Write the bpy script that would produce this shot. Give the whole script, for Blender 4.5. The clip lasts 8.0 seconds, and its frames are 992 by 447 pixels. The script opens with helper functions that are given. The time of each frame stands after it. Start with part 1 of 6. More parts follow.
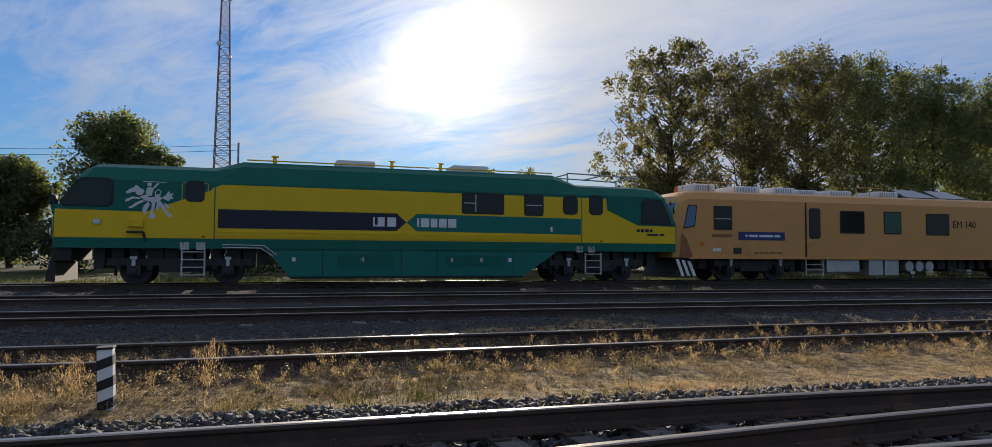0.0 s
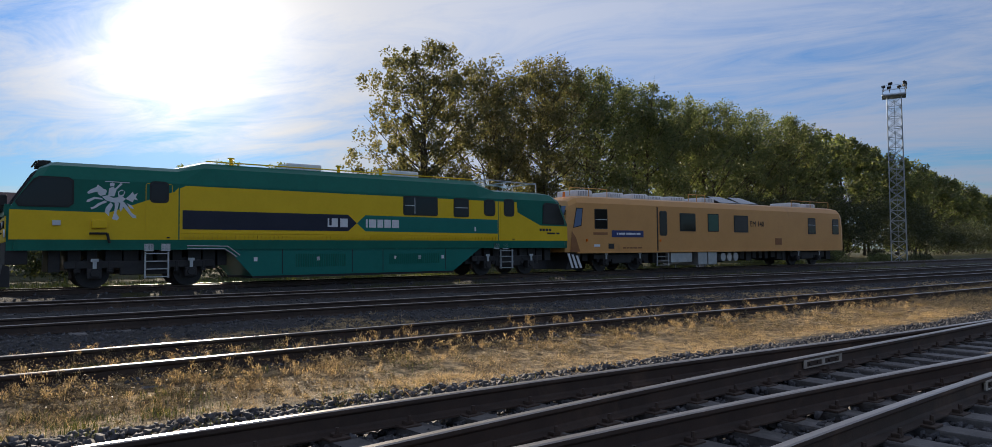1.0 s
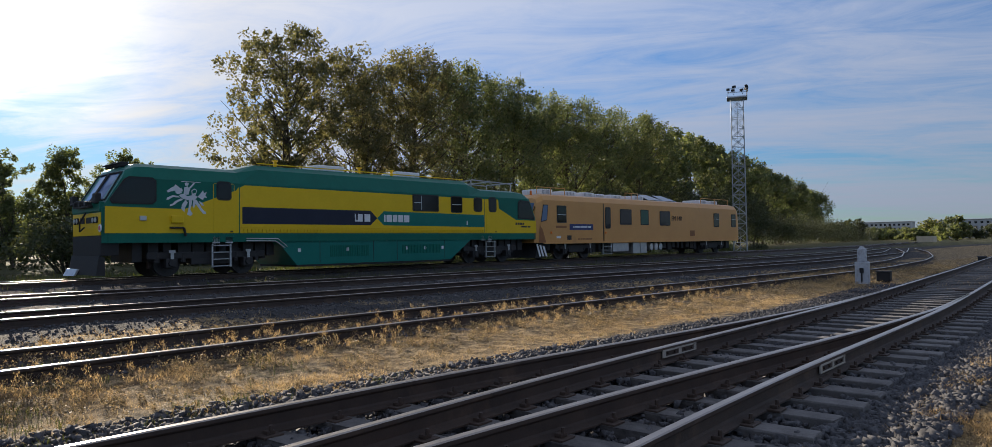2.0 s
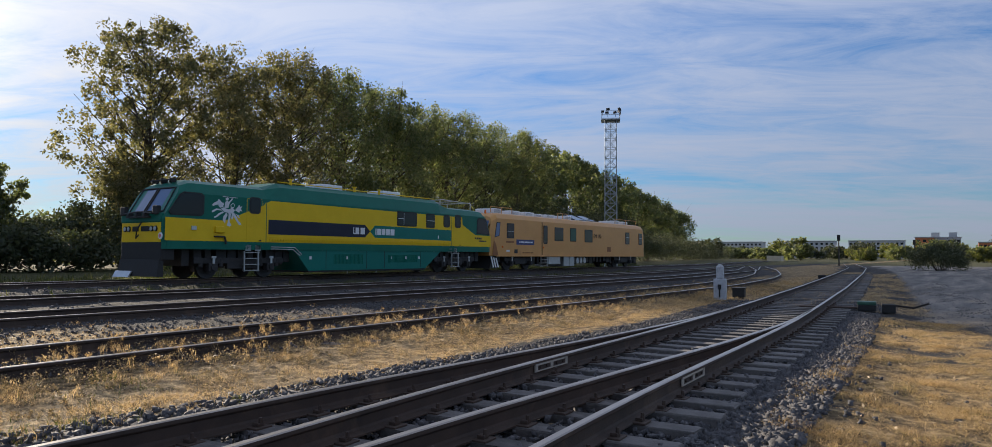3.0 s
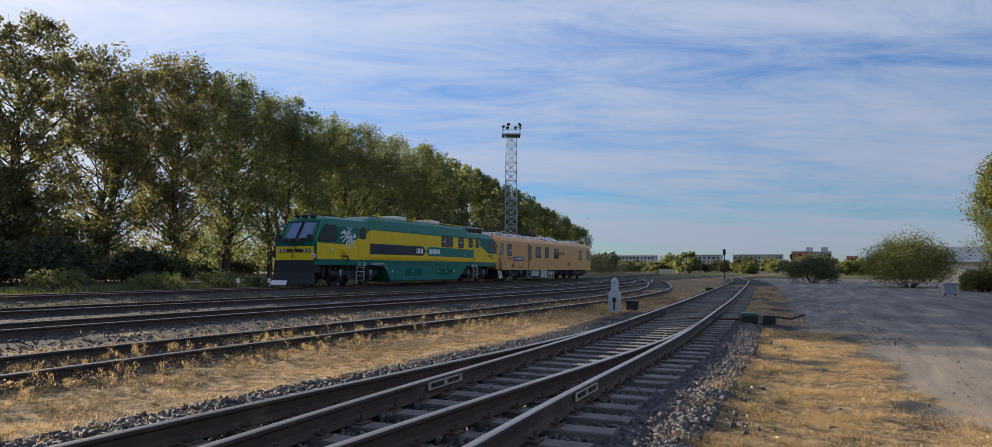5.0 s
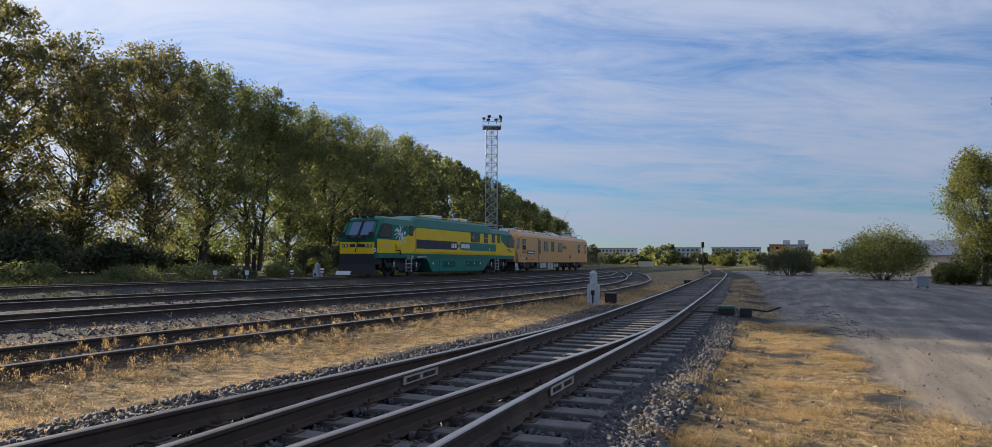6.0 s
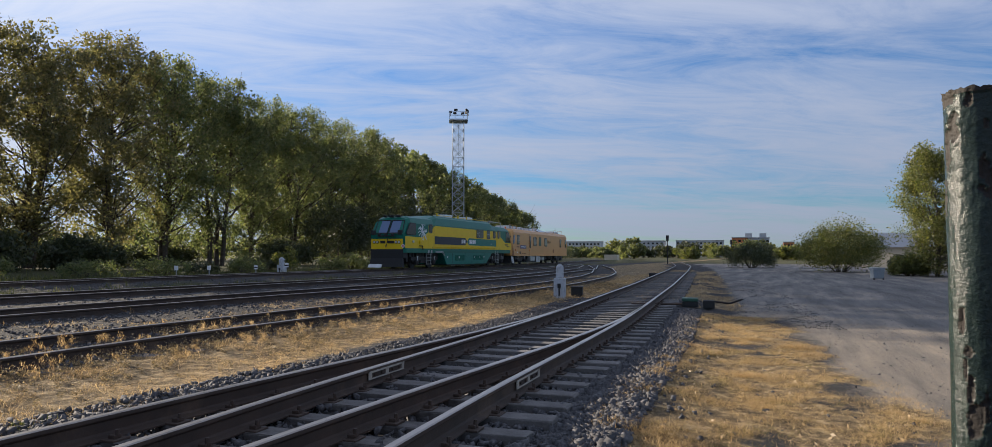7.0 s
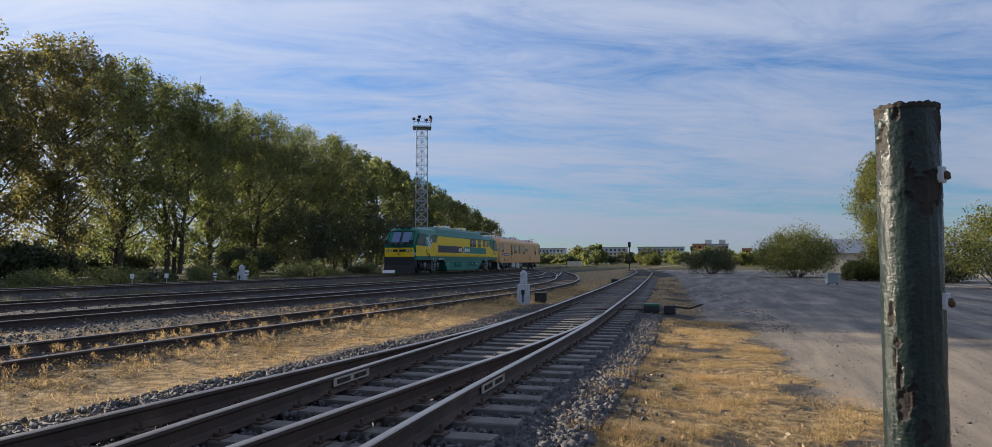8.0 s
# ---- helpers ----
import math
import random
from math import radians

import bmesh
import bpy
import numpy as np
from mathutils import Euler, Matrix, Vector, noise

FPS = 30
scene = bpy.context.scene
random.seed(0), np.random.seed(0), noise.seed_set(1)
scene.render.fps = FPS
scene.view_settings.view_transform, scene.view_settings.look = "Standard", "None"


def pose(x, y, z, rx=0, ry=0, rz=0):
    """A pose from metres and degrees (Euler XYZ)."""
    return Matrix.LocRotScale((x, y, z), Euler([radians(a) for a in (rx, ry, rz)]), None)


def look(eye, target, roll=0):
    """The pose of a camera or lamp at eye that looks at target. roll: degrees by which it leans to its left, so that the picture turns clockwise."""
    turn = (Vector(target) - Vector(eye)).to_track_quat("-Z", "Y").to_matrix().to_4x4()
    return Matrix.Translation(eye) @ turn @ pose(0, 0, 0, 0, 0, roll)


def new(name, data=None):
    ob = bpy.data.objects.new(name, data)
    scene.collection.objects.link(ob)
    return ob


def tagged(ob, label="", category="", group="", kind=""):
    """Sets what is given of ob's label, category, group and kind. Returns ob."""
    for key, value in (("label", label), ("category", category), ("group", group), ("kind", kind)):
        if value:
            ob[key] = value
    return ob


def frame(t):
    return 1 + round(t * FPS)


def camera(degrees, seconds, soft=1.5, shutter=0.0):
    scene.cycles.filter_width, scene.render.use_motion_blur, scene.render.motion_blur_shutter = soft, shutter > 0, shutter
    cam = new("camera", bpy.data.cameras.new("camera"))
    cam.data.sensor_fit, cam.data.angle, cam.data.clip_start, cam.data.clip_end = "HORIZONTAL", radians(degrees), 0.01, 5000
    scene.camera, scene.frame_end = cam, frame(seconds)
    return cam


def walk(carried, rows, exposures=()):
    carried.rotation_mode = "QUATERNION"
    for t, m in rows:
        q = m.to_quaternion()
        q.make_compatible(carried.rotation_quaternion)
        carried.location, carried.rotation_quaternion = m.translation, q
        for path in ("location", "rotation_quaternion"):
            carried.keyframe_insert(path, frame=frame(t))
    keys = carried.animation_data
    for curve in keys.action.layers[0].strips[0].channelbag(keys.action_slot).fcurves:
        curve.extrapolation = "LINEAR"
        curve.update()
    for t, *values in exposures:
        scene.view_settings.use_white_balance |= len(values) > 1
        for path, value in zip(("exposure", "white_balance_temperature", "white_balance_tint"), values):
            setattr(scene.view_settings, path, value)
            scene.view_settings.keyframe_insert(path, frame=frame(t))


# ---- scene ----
cam = camera(69.66, 8.0, soft=0.6)
# seconds, eye x y z, yaw, pitch, roll (degrees)
PATH = [
    (0, 0.153, -0.195, 1.331, -16.61, 2.565, -0.298),
    (0.5, 0.15, -0.056, 1.305, -28.86, 2.641, 0.555),
    (1, 0.153, 0.012, 1.307, -36.26, 2.345, 0.577),
    (1.5, 0.172, 0.079, 1.286, -39.58, 1.688, -0.109),
    (2, 0.218, 0.127, 1.354, -46.87, 1.525, 0.81),
    (2.2, 0.237, 0.1363, 1.355, -50.05, 1.577, 0.377),
    (3.5, 0.371, 0.194, 1.359, -58.14, 3.039, 0.141),
    (4, 0.425, 0.21, 1.356, -59.89, 3.384, 0.501),
    (4.5, 0.477, 0.234, 1.36, -62.34, 3.596, 0.074),
    (4.7, 0.491, 0.223, 1.363, -63.45, 3.679, -0.071),
    (6, 0.574, 0.178, 1.387, -66.08, 2.977, -0.355),
    (6.5, 0.583, 0.184, 1.386, -67.36, 2.54, -0.248),
    (7, 0.584, 0.172, 1.388, -68.74, 2.49, -0.117),
    (7.5, 0.565, 0.152, 1.387, -70.94, 2.79, -0.047),
    (8, 0.503, 0.158, 1.378, -71.67, 3.045, 0.064),
]


def eye_pose(x, y, z, yaw, pitch, roll):
    a, b = radians(yaw), radians(pitch)
    way = Vector((-math.sin(a) * math.cos(b), math.cos(a) * math.cos(b), math.sin(b)))
    return look((x, y, z), Vector((x, y, z)) + way, -roll)


EXPOSURES = [(0.0, 0.52), (1.0, 0.66), (2.0, 0.78), (3.5, 0.98), (8.0, 1.0)]
walk(cam, [(row[0], eye_pose(*row[1:])) for row in PATH], EXPOSURES)

# ---- daylight ----
SUN_DIR = Vector((0.209, 0.944, 0.253)).normalized()
SUN_EL = math.asin(SUN_DIR.z)
SUN_AZ = math.atan2(SUN_DIR.x, SUN_DIR.y)


class Nodes:
    """Small writer for node trees."""

    def __init__(self, tree):
        self.t = tree

    def add(self, kind, **values):
        n = self.t.nodes.new(kind)
        for key, v in values.items():
            if key == "op":
                n.operation = v
            elif key == "blend":
                n.blend_type = v
        return n

    def link(self, a, b):
        self.t.links.new(a, b)

    def math(self, op, a, b=None, c=None, clamp=False):
        n = self.t.nodes.new("ShaderNodeMath")
        n.operation, n.use_clamp = op, clamp
        for i, v in enumerate((a, b, c)):
            if v is None:
                continue
            if isinstance(v, (int, float)):
                n.inputs[i].default_value = v
            else:
                self.link(v, n.inputs[i])
        return n.outputs[0]

    def stretch(self, vec, by):
        n = self.t.nodes.new("ShaderNodeVectorMath")
        n.operation = "MULTIPLY"
        self.link(vec, n.inputs[0])
        n.inputs[1].default_value = by
        return n.outputs[0]

    def noise(self, vec, scale, detail=4.0, rough=0.55, distort=0.0):
        n = self.t.nodes.new("ShaderNodeTexNoise")
        n.inputs["Scale"].default_value = scale
        n.inputs["Detail"].default_value = detail
        n.inputs["Roughness"].default_value = rough
        n.inputs["Distortion"].default_value = distort
        if vec is not None:
            self.link(vec, n.inputs["Vector"])
        return n.outputs[0]

    def ramp(self, fac, stops):
        n = self.t.nodes.new("ShaderNodeValToRGB")
        el = n.color_ramp.elements
        while len(el) < len(stops):
            el.new(0.5)
        for e, (p, c) in zip(el, stops):
            e.position, e.color = p, (*c, 1)
        self.link(fac, n.inputs[0])
        return n.outputs[0]

    def mix(self, fac, a, b, blend="MIX"):
        n = self.t.nodes.new("ShaderNodeMix")
        n.data_type, n.blend_type = "RGBA", blend
        for i, v in ((0, fac), (6, a), (7, b)):
            if isinstance(v, (int, float)):
                n.inputs[i].default_value = v
            elif isinstance(v, tuple):
                n.inputs[i].default_value = (*v, 1)
            else:
                self.link(v, n.inputs[i])
        return n.outputs[2]


def build_world():
    w = bpy.data.worlds.new("sky")
    w.use_nodes = True
    scene.world = w
    t = w.node_tree
    t.nodes.clear()
    k = Nodes(t)
    sky = t.nodes.new("ShaderNodeTexSky")
    sky.sky_type, sky.sun_disc = "NISHITA", False
    sky.sun_elevation, sky.sun_rotation = SUN_EL, SUN_AZ
    sky.air_density, sky.dust_density, sky.ozone_density = 1.0, 0.05, 2.5
    co = t.nodes.new("ShaderNodeTexCoord").outputs["Generated"]
    sep = t.nodes.new("ShaderNodeSeparateXYZ")
    k.link(co, sep.inputs[0])
    up = k.math("MAXIMUM", sep.outputs[2], 0.0)
    den = k.math("ADD", up, 0.10)
    px = k.math("DIVIDE", sep.outputs[0], den)
    py = k.math("DIVIDE", sep.outputs[1], den)
    # streaky cloud sheet, drawn out along one wind direction
    along = k.math("SUBTRACT", k.math("MULTIPLY", px, 0.50), k.math("MULTIPLY", py, 0.866))
    across = k.math("ADD", k.math("MULTIPLY", px, 0.866), k.math("MULTIPLY", py, 0.50))
    cv = t.nodes.new("ShaderNodeCombineXYZ")
    k.link(k.math("MULTIPLY", along, 0.40), cv.inputs[0])
    k.link(k.math("MULTIPLY", across, 0.85), cv.inputs[1])
    cv.inputs[2].default_value = 3.7
    big = k.noise(cv.outputs[0], 0.9, 6.0, 0.55, 0.55)
    fine = k.noise(cv.outputs[0], 3.6, 9.0, 0.68, 0.8)
    both = k.math("ADD", k.math("MULTIPLY", big, 0.62), k.math("MULTIPLY", fine, 0.38))
    # light scattered forward round the sun
    dot = t.nodes.new("ShaderNodeVectorMath")
    dot.operation = "DOT_PRODUCT"
    k.link(co, dot.inputs[0])
    dot.inputs[1].default_value = SUN_DIR
    d = k.math("MAXIMUM", dot.outputs["Value"], 0.0)
    near = k.math("POWER", d, 12.0)
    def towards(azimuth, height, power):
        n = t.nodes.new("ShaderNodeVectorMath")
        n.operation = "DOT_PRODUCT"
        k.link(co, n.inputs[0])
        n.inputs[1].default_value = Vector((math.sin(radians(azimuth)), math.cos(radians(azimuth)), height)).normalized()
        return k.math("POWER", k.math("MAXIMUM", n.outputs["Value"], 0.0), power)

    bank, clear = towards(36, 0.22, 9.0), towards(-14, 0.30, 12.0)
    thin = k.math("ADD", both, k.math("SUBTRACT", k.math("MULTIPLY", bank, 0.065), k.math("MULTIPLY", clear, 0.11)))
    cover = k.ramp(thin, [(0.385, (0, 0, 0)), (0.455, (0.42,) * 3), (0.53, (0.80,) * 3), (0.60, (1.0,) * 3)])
    core = k.math("POWER", d, 1700.0)
    core2 = k.math("POWER", d, 130.0)
    lum = k.math("ADD", k.math("ADD", k.math("MULTIPLY", near, CLOUD_NEAR), k.math("MULTIPLY", core2, CLOUD_MID)), k.math("MULTIPLY_ADD", k.math("POWER", d, 2.0), 1.5, CLOUD_BASE))
    cc = k.mix(near, (0.82, 0.93, 1.21), (1.0, 0.95, 0.88))
    vm = t.nodes.new("ShaderNodeVectorMath")
    vm.operation = "SCALE"
    k.link(cc, vm.inputs[0])
    k.link(lum, vm.inputs["Scale"])
    skyc = k.mix(1.0, sky.outputs[0], SKY_TINT, "MULTIPLY")
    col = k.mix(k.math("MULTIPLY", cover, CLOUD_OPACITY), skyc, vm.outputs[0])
    glow = t.nodes.new("ShaderNodeVectorMath")
    glow.operation = "SCALE"
    glow.inputs[0].default_value = (1.0, 0.97, 0.92)
    k.link(k.math("ADD", k.math("MULTIPLY", core, 40.0), k.math("MULTIPLY", core2, 3.0)), glow.inputs["Scale"])
    # the cloud sheet is thicker towards the horizon
    low = t.nodes.new("ShaderNodeVectorMath")
    low.operation = "SCALE"
    k.link(col, low.inputs[0])
    k.link(k.math("MULTIPLY_ADD", k.math("MINIMUM", up, 0.30), 1.1, 0.68), low.inputs["Scale"])
    add = t.nodes.new("ShaderNodeVectorMath")
    k.link(low.outputs[0], add.inputs[0])
    k.link(glow.outputs[0], add.inputs[1])
    bg = t.nodes.new("ShaderNodeBackground")
    bg.inputs[1].default_value = SKY_STRENGTH
    k.link(add.outputs[0], bg.inputs[0])
    out = t.nodes.new("ShaderNodeOutputWorld")
    k.link(bg.outputs[0], out.inputs[0])


SKY_STRENGTH, SKY_TINT = 0.074, (0.51, 0.73, 1.04)
CLOUD_BASE, CLOUD_NEAR, CLOUD_MID, CLOUD_OPACITY = 3.9, 2.2, 4.0, 0.90
build_world()
sun = new("sun", bpy.data.lights.new("sun", "SUN"))
sun.data.energy, sun.data.angle, sun.data.color = 5.0, radians(0.6), (1.0, 0.86, 0.68)
sun.matrix_world = look(SUN_DIR * 100, (0, 0, 0))

# ---- materials ----


def material(name, low, high, rough=0.7, scale=6.0, metal=0.0, bump=0.3, fine=40.0, spec=0.5, coat=0.0, dirt=None, dirt_at=0.6, object_space=True, rand=0.0):
    m = bpy.data.materials.new(name)
    m.use_nodes = True
    t = m.node_tree
    k = Nodes(t)
    b = t.nodes["Principled BSDF"]
    tc = t.nodes.new("ShaderNodeTexCoord")
    co = tc.outputs["Object"] if object_space else t.nodes.new("ShaderNodeNewGeometry").outputs["Position"]
    n1 = k.noise(co, scale, 5.0, 0.6)
    n2 = k.noise(co, fine, 6.0, 0.65)
    both = k.math("ADD", k.math("MULTIPLY", n1, 0.6), k.math("MULTIPLY", n2, 0.4))
    col = k.ramp(both, [(0.32, low), (0.68, high)])
    if dirt:
        n3 = k.noise(co, scale * 0.45, 7.0, 0.7, 0.4)
        col = k.mix(k.ramp(n3, [(dirt_at - 0.06, (0, 0, 0)), (dirt_at + 0.12, (1, 1, 1))]), col, dirt)
    if rand:
        info = t.nodes.new("ShaderNodeObjectInfo")
        col = k.mix(1.0, col, k.ramp(info.outputs["Random"], [(0.0, (1 - rand,) * 3), (1.0, (1 + rand,) * 3)]), "MULTIPLY")
    k.link(col, b.inputs["Base Color"])
    b.inputs["Metallic"].default_value = metal
    b.inputs["Specular IOR Level"].default_value = spec
    b.inputs["Coat Weight"].default_value = coat
    r = k.math("ADD", k.math("MULTIPLY", k.math("SUBTRACT", n2, 0.5), 0.3), rough, clamp=True)
    k.link(r, b.inputs["Roughness"])
    if bump:
        bn = t.nodes.new("ShaderNodeBump")
        bn.inputs["Strength"].default_value = bump
        bn.inputs["Distance"].default_value = 0.01
        k.link(both, bn.inputs["Height"])
        k.link(bn.outputs[0], b.inputs["Normal"])
    return m


def glass_material(name, tint, rough=0.05):
    m = bpy.data.materials.new(name)
    m.use_nodes = True
    b = m.node_tree.nodes["Principled BSDF"]
    b.inputs["Base Color"].default_value = (*tint, 1)
    b.inputs["Roughness"].default_value = rough
    b.inputs["Specular IOR Level"].default_value = 0.3
    return m


def leaf_material(name, a, b_, c, through_light=0.45, glow=(1.5, 1.6, 0.7)):
    m = bpy.data.materials.new(name)
    m.use_nodes = True
    t = m.node_tree
    k = Nodes(t)
    b = t.nodes["Principled BSDF"]
    rnd = t.nodes.new("ShaderNodeNewGeometry").outputs["Random Per Island"]
    pos = t.nodes.new("ShaderNodeTexCoord").outputs["Object"]
    n = k.noise(pos, 0.35, 3.0)
    f = k.math("ADD", k.math("MULTIPLY", rnd, 0.55), k.math("MULTIPLY", n, 0.5))
    col = k.ramp(f, [(0.2, a), (0.55, b_), (0.9, c)])
    k.link(col, b.inputs["Base Color"])
    b.inputs["Roughness"].default_value = 0.55
    tr = t.nodes.new("ShaderNodeBsdfTranslucent")
    k.link(k.mix(1.0, col, glow, "MULTIPLY"), tr.inputs[0])
    mx = t.nodes.new("ShaderNodeMixShader")
    mx.inputs[0].default_value = through_light
    k.link(b.outputs[0], mx.inputs[1])
    k.link(tr.outputs[0], mx.inputs[2])
    k.link(mx.outputs[0], t.nodes["Material Output"].inputs[0])
    return m


M_YELLOW = material("yellow_paint", (0.72, 0.475, 0.012), (0.81, 0.55, 0.02), 0.34, 1.2, bump=0.02, fine=12, spec=0.21)
M_GREEN = material("green_paint", (0.004, 0.115, 0.08), (0.007, 0.15, 0.105), 0.34, 1.2, bump=0.02, fine=12, spec=0.21)
M_TEAL = material("teal_paint", (0.008, 0.15, 0.12), (0.012, 0.18, 0.145), 0.34, 1.2, bump=0.02, fine=12, spec=0.21)
M_STRIPE = material("dark_blue_grey_paint", (0.018, 0.022, 0.04), (0.026, 0.03, 0.052), 0.34, 1.2, bump=0.02, fine=12, spec=0.21)
M_ORANGE = material("orange_paint", (0.58, 0.285, 0.085), (0.66, 0.335, 0.105), 0.36, 1.0, bump=0.05, fine=10, spec=0.35, dirt=(0.42, 0.21, 0.08), dirt_at=0.66)
M_BROWN = material("orange_brown_paint", (0.22, 0.085, 0.03), (0.34, 0.14, 0.04), 0.6, 2.5, bump=0.1)
M_BLUE = material("blue_sign_paint", (0.012, 0.025, 0.12), (0.018, 0.035, 0.16), 0.4, 2.0, bump=0.02)
M_WHITE = material("white_paint", (0.66, 0.68, 0.70), (0.80, 0.81, 0.82), 0.5, 5.0, bump=0.05, fine=30, dirt=(0.42, 0.42, 0.40), dirt_at=0.64)
M_SILVER = material("silver_film", (0.55, 0.60, 0.63), (0.68, 0.72, 0.75), 0.4, 6.0, bump=0.03)
M_ALU = material("bare_aluminium", (0.42, 0.44, 0.45), (0.58, 0.60, 0.60), 0.42, 4.0, metal=0.7, bump=0.1)
M_BLACK = material("black_running_gear", (0.012, 0.012, 0.013), (0.035, 0.033, 0.032), 0.6, 4.0, bump=0.3, dirt=(0.04, 0.034, 0.03))
M_STEEL = material("worn_steel", (0.30, 0.29, 0.28), (0.46, 0.44, 0.42), 0.3, 8.0, metal=0.9, bump=0.1)
M_GLASS = glass_material("dark_glass", (0.010, 0.013, 0.016))
# blue base colour stands in for the sky reflected in the cab glass
M_GLASS_BLUE = glass_material("windscreen_painted_sky", (0.11, 0.17, 0.29), 0.03)
M_RUBBER = material("black_rubber", (0.012, 0.012, 0.012), (0.02, 0.02, 0.02), 0.7, 8.0, bump=0.1)
M_AMBER = material("amber_lens", (0.8, 0.16, 0.01), (0.9, 0.22, 0.02), 0.25, 8.0, bump=0.0)
M_PINK = material("faded_red_paint", (0.55, 0.12, 0.16), (0.65, 0.18, 0.22), 0.5, 8.0, bump=0.0)
M_RAIL = material("rusty_rail_side", (0.030, 0.020, 0.015), (0.075, 0.048, 0.034), 0.75, 3.0, bump=0.5, fine=60, dirt=(0.11, 0.07, 0.045), dirt_at=0.6)
M_HEAD = material("polished_rail_head", (0.26, 0.22, 0.19), (0.42, 0.38, 0.34), 0.33, 1.5, metal=0.85, bump=0.1, fine=50)
M_SLEEPER = material("weathered_timber", (0.042, 0.038, 0.036), (0.19, 0.175, 0.163), 0.85, 3.0, bump=0.9, fine=30, dirt=(0.03, 0.027, 0.025), dirt_at=0.6, rand=0.25)
M_STONE = material("ballast_stone", (0.016, 0.017, 0.02), (0.165, 0.16, 0.163), 0.85, 9.0, bump=0.6, fine=50, spec=0.2, object_space=False)
M_CONCRETE = material("grey_concrete", (0.28, 0.28, 0.27), (0.42, 0.41, 0.39), 0.85, 3.0, bump=0.4)
M_GALV = material("galvanised_steel", (0.30, 0.33, 0.35), (0.44, 0.47, 0.49), 0.5, 3.0, metal=0.5, bump=0.1)
M_TOWER = material("red_white_tower_steel", (0.20, 0.10, 0.09), (0.32, 0.22, 0.20), 0.6, 2.0, metal=0.2, bump=0.0)
M_BARK = material("grey_brown_bark", (0.035, 0.028, 0.02), (0.10, 0.08, 0.06), 0.95, 4.0, bump=1.0, fine=30)
M_LEAF = leaf_material("poplar_leaves", (0.075, 0.092, 0.046), (0.132, 0.15, 0.074), (0.205, 0.195, 0.10), 0.58, (1.4, 1.45, 0.85))
M_LEAF_BROWN = leaf_material("browning_poplar_leaves", (0.085, 0.088, 0.046), (0.150, 0.142, 0.070), (0.24, 0.205, 0.105), 0.56, (1.35, 1.33, 0.85))
M_TURF = leaf_material("low_green_turf", (0.09, 0.08, 0.03), (0.19, 0.16, 0.06), (0.36, 0.28, 0.12), 0.4, (1.3, 1.25, 0.8))
M_LEAF_DARK = leaf_material("dense_shrub_leaves", (0.032, 0.044, 0.024), (0.058, 0.070, 0.034), (0.11, 0.108, 0.048), 0.35, (1.3, 1.3, 0.8))
M_LEAF_LIGHT = leaf_material("light_willow_leaves", (0.055, 0.066, 0.024), (0.11, 0.12, 0.04), (0.25, 0.22, 0.085))
M_DRY = leaf_material("dry_grass", (0.12, 0.085, 0.046), (0.46, 0.325, 0.160), (0.76, 0.59, 0.34), 0.52, (1.2, 1.12, 0.95))
M_GRASS = leaf_material("green_grass", (0.035, 0.045, 0.014), (0.07, 0.08, 0.024), (0.17, 0.14, 0.055), 0.3)
M_POST = material("chipped_dark_green_paint", (0.012, 0.021, 0.019), (0.026, 0.040, 0.037), 0.24, 14.0, bump=0.8, fine=60, spec=0.22, dirt=(0.022, 0.018, 0.015), dirt_at=0.72)
M_RUST = material("bare_rust", (0.009, 0.007, 0.006), (0.028, 0.021, 0.016), 0.8, 30.0, bump=0.8)
M_CABGREEN = material("green_box_paint", (0.02, 0.075, 0.05), (0.035, 0.11, 0.075), 0.5, 4.0, bump=0.1)
M_PALE = material("weathered_grey_paint", (0.36, 0.38, 0.41), (0.52, 0.54, 0.57), 0.55, 7.0, bump=0.1, fine=30, dirt=(0.20, 0.19, 0.18), dirt_at=0.56)
M_ROOF = material("brown_roof_sheet", (0.10, 0.06, 0.05), (0.17, 0.10, 0.08), 0.7, 2.0, bump=0.2)
M_BRICK = material("red_brick_wall", (0.42, 0.13, 0.05), (0.55, 0.20, 0.09), 0.85, 0.5, bump=0.1)
M_PANELWALL = material("pale_panel_wall", (0.34, 0.36, 0.38), (0.46, 0.47, 0.48), 0.85, 0.3, bump=0.0)
M_SHEDROOF = material("blue_grey_roof_sheet", (0.07, 0.10, 0.15), (0.10, 0.13, 0.19), 0.95, 1.0, bump=0.1)
M_CREAM = material("cream_render", (0.55, 0.47, 0.34), (0.66, 0.57, 0.43), 0.85, 1.0, bump=0.1)
M_BIN = material("pale_grey_plastic", (0.20, 0.24, 0.27), (0.28, 0.32, 0.35), 0.5, 3.0, bump=0.05)

# ---- mesh helpers ----


def mesh_object(name, verts, faces, mat, parent=None, mats=None, face_mats=None, smooth=False):
    me = bpy.data.meshes.new(name)
    me.from_pydata([tuple(v) for v in verts], [], faces)
    for m in (mats or [mat]):
        me.materials.append(m)
    if face_mats is not None:
        me.polygons.foreach_set("material_index", face_mats)
    if smooth:
        me.polygons.foreach_set("use_smooth", [True] * len(me.polygons))
    me.update()
    ob = new(name, me)
    if parent is not None:
        ob.parent = parent
    return ob


def part(name, bm, mat, parent=None, label="", smooth=False):
    me = bpy.data.meshes.new(name)
    bm.normal_update()
    bm.to_mesh(me)
    bm.free()
    me.materials.append(mat)
    if smooth:
        me.polygons.foreach_set("use_smooth", [True] * len(me.polygons))
    ob = new(name, me)
    if parent is not None:
        ob.parent = parent
    if label:
        ob["label"] = label
    return ob


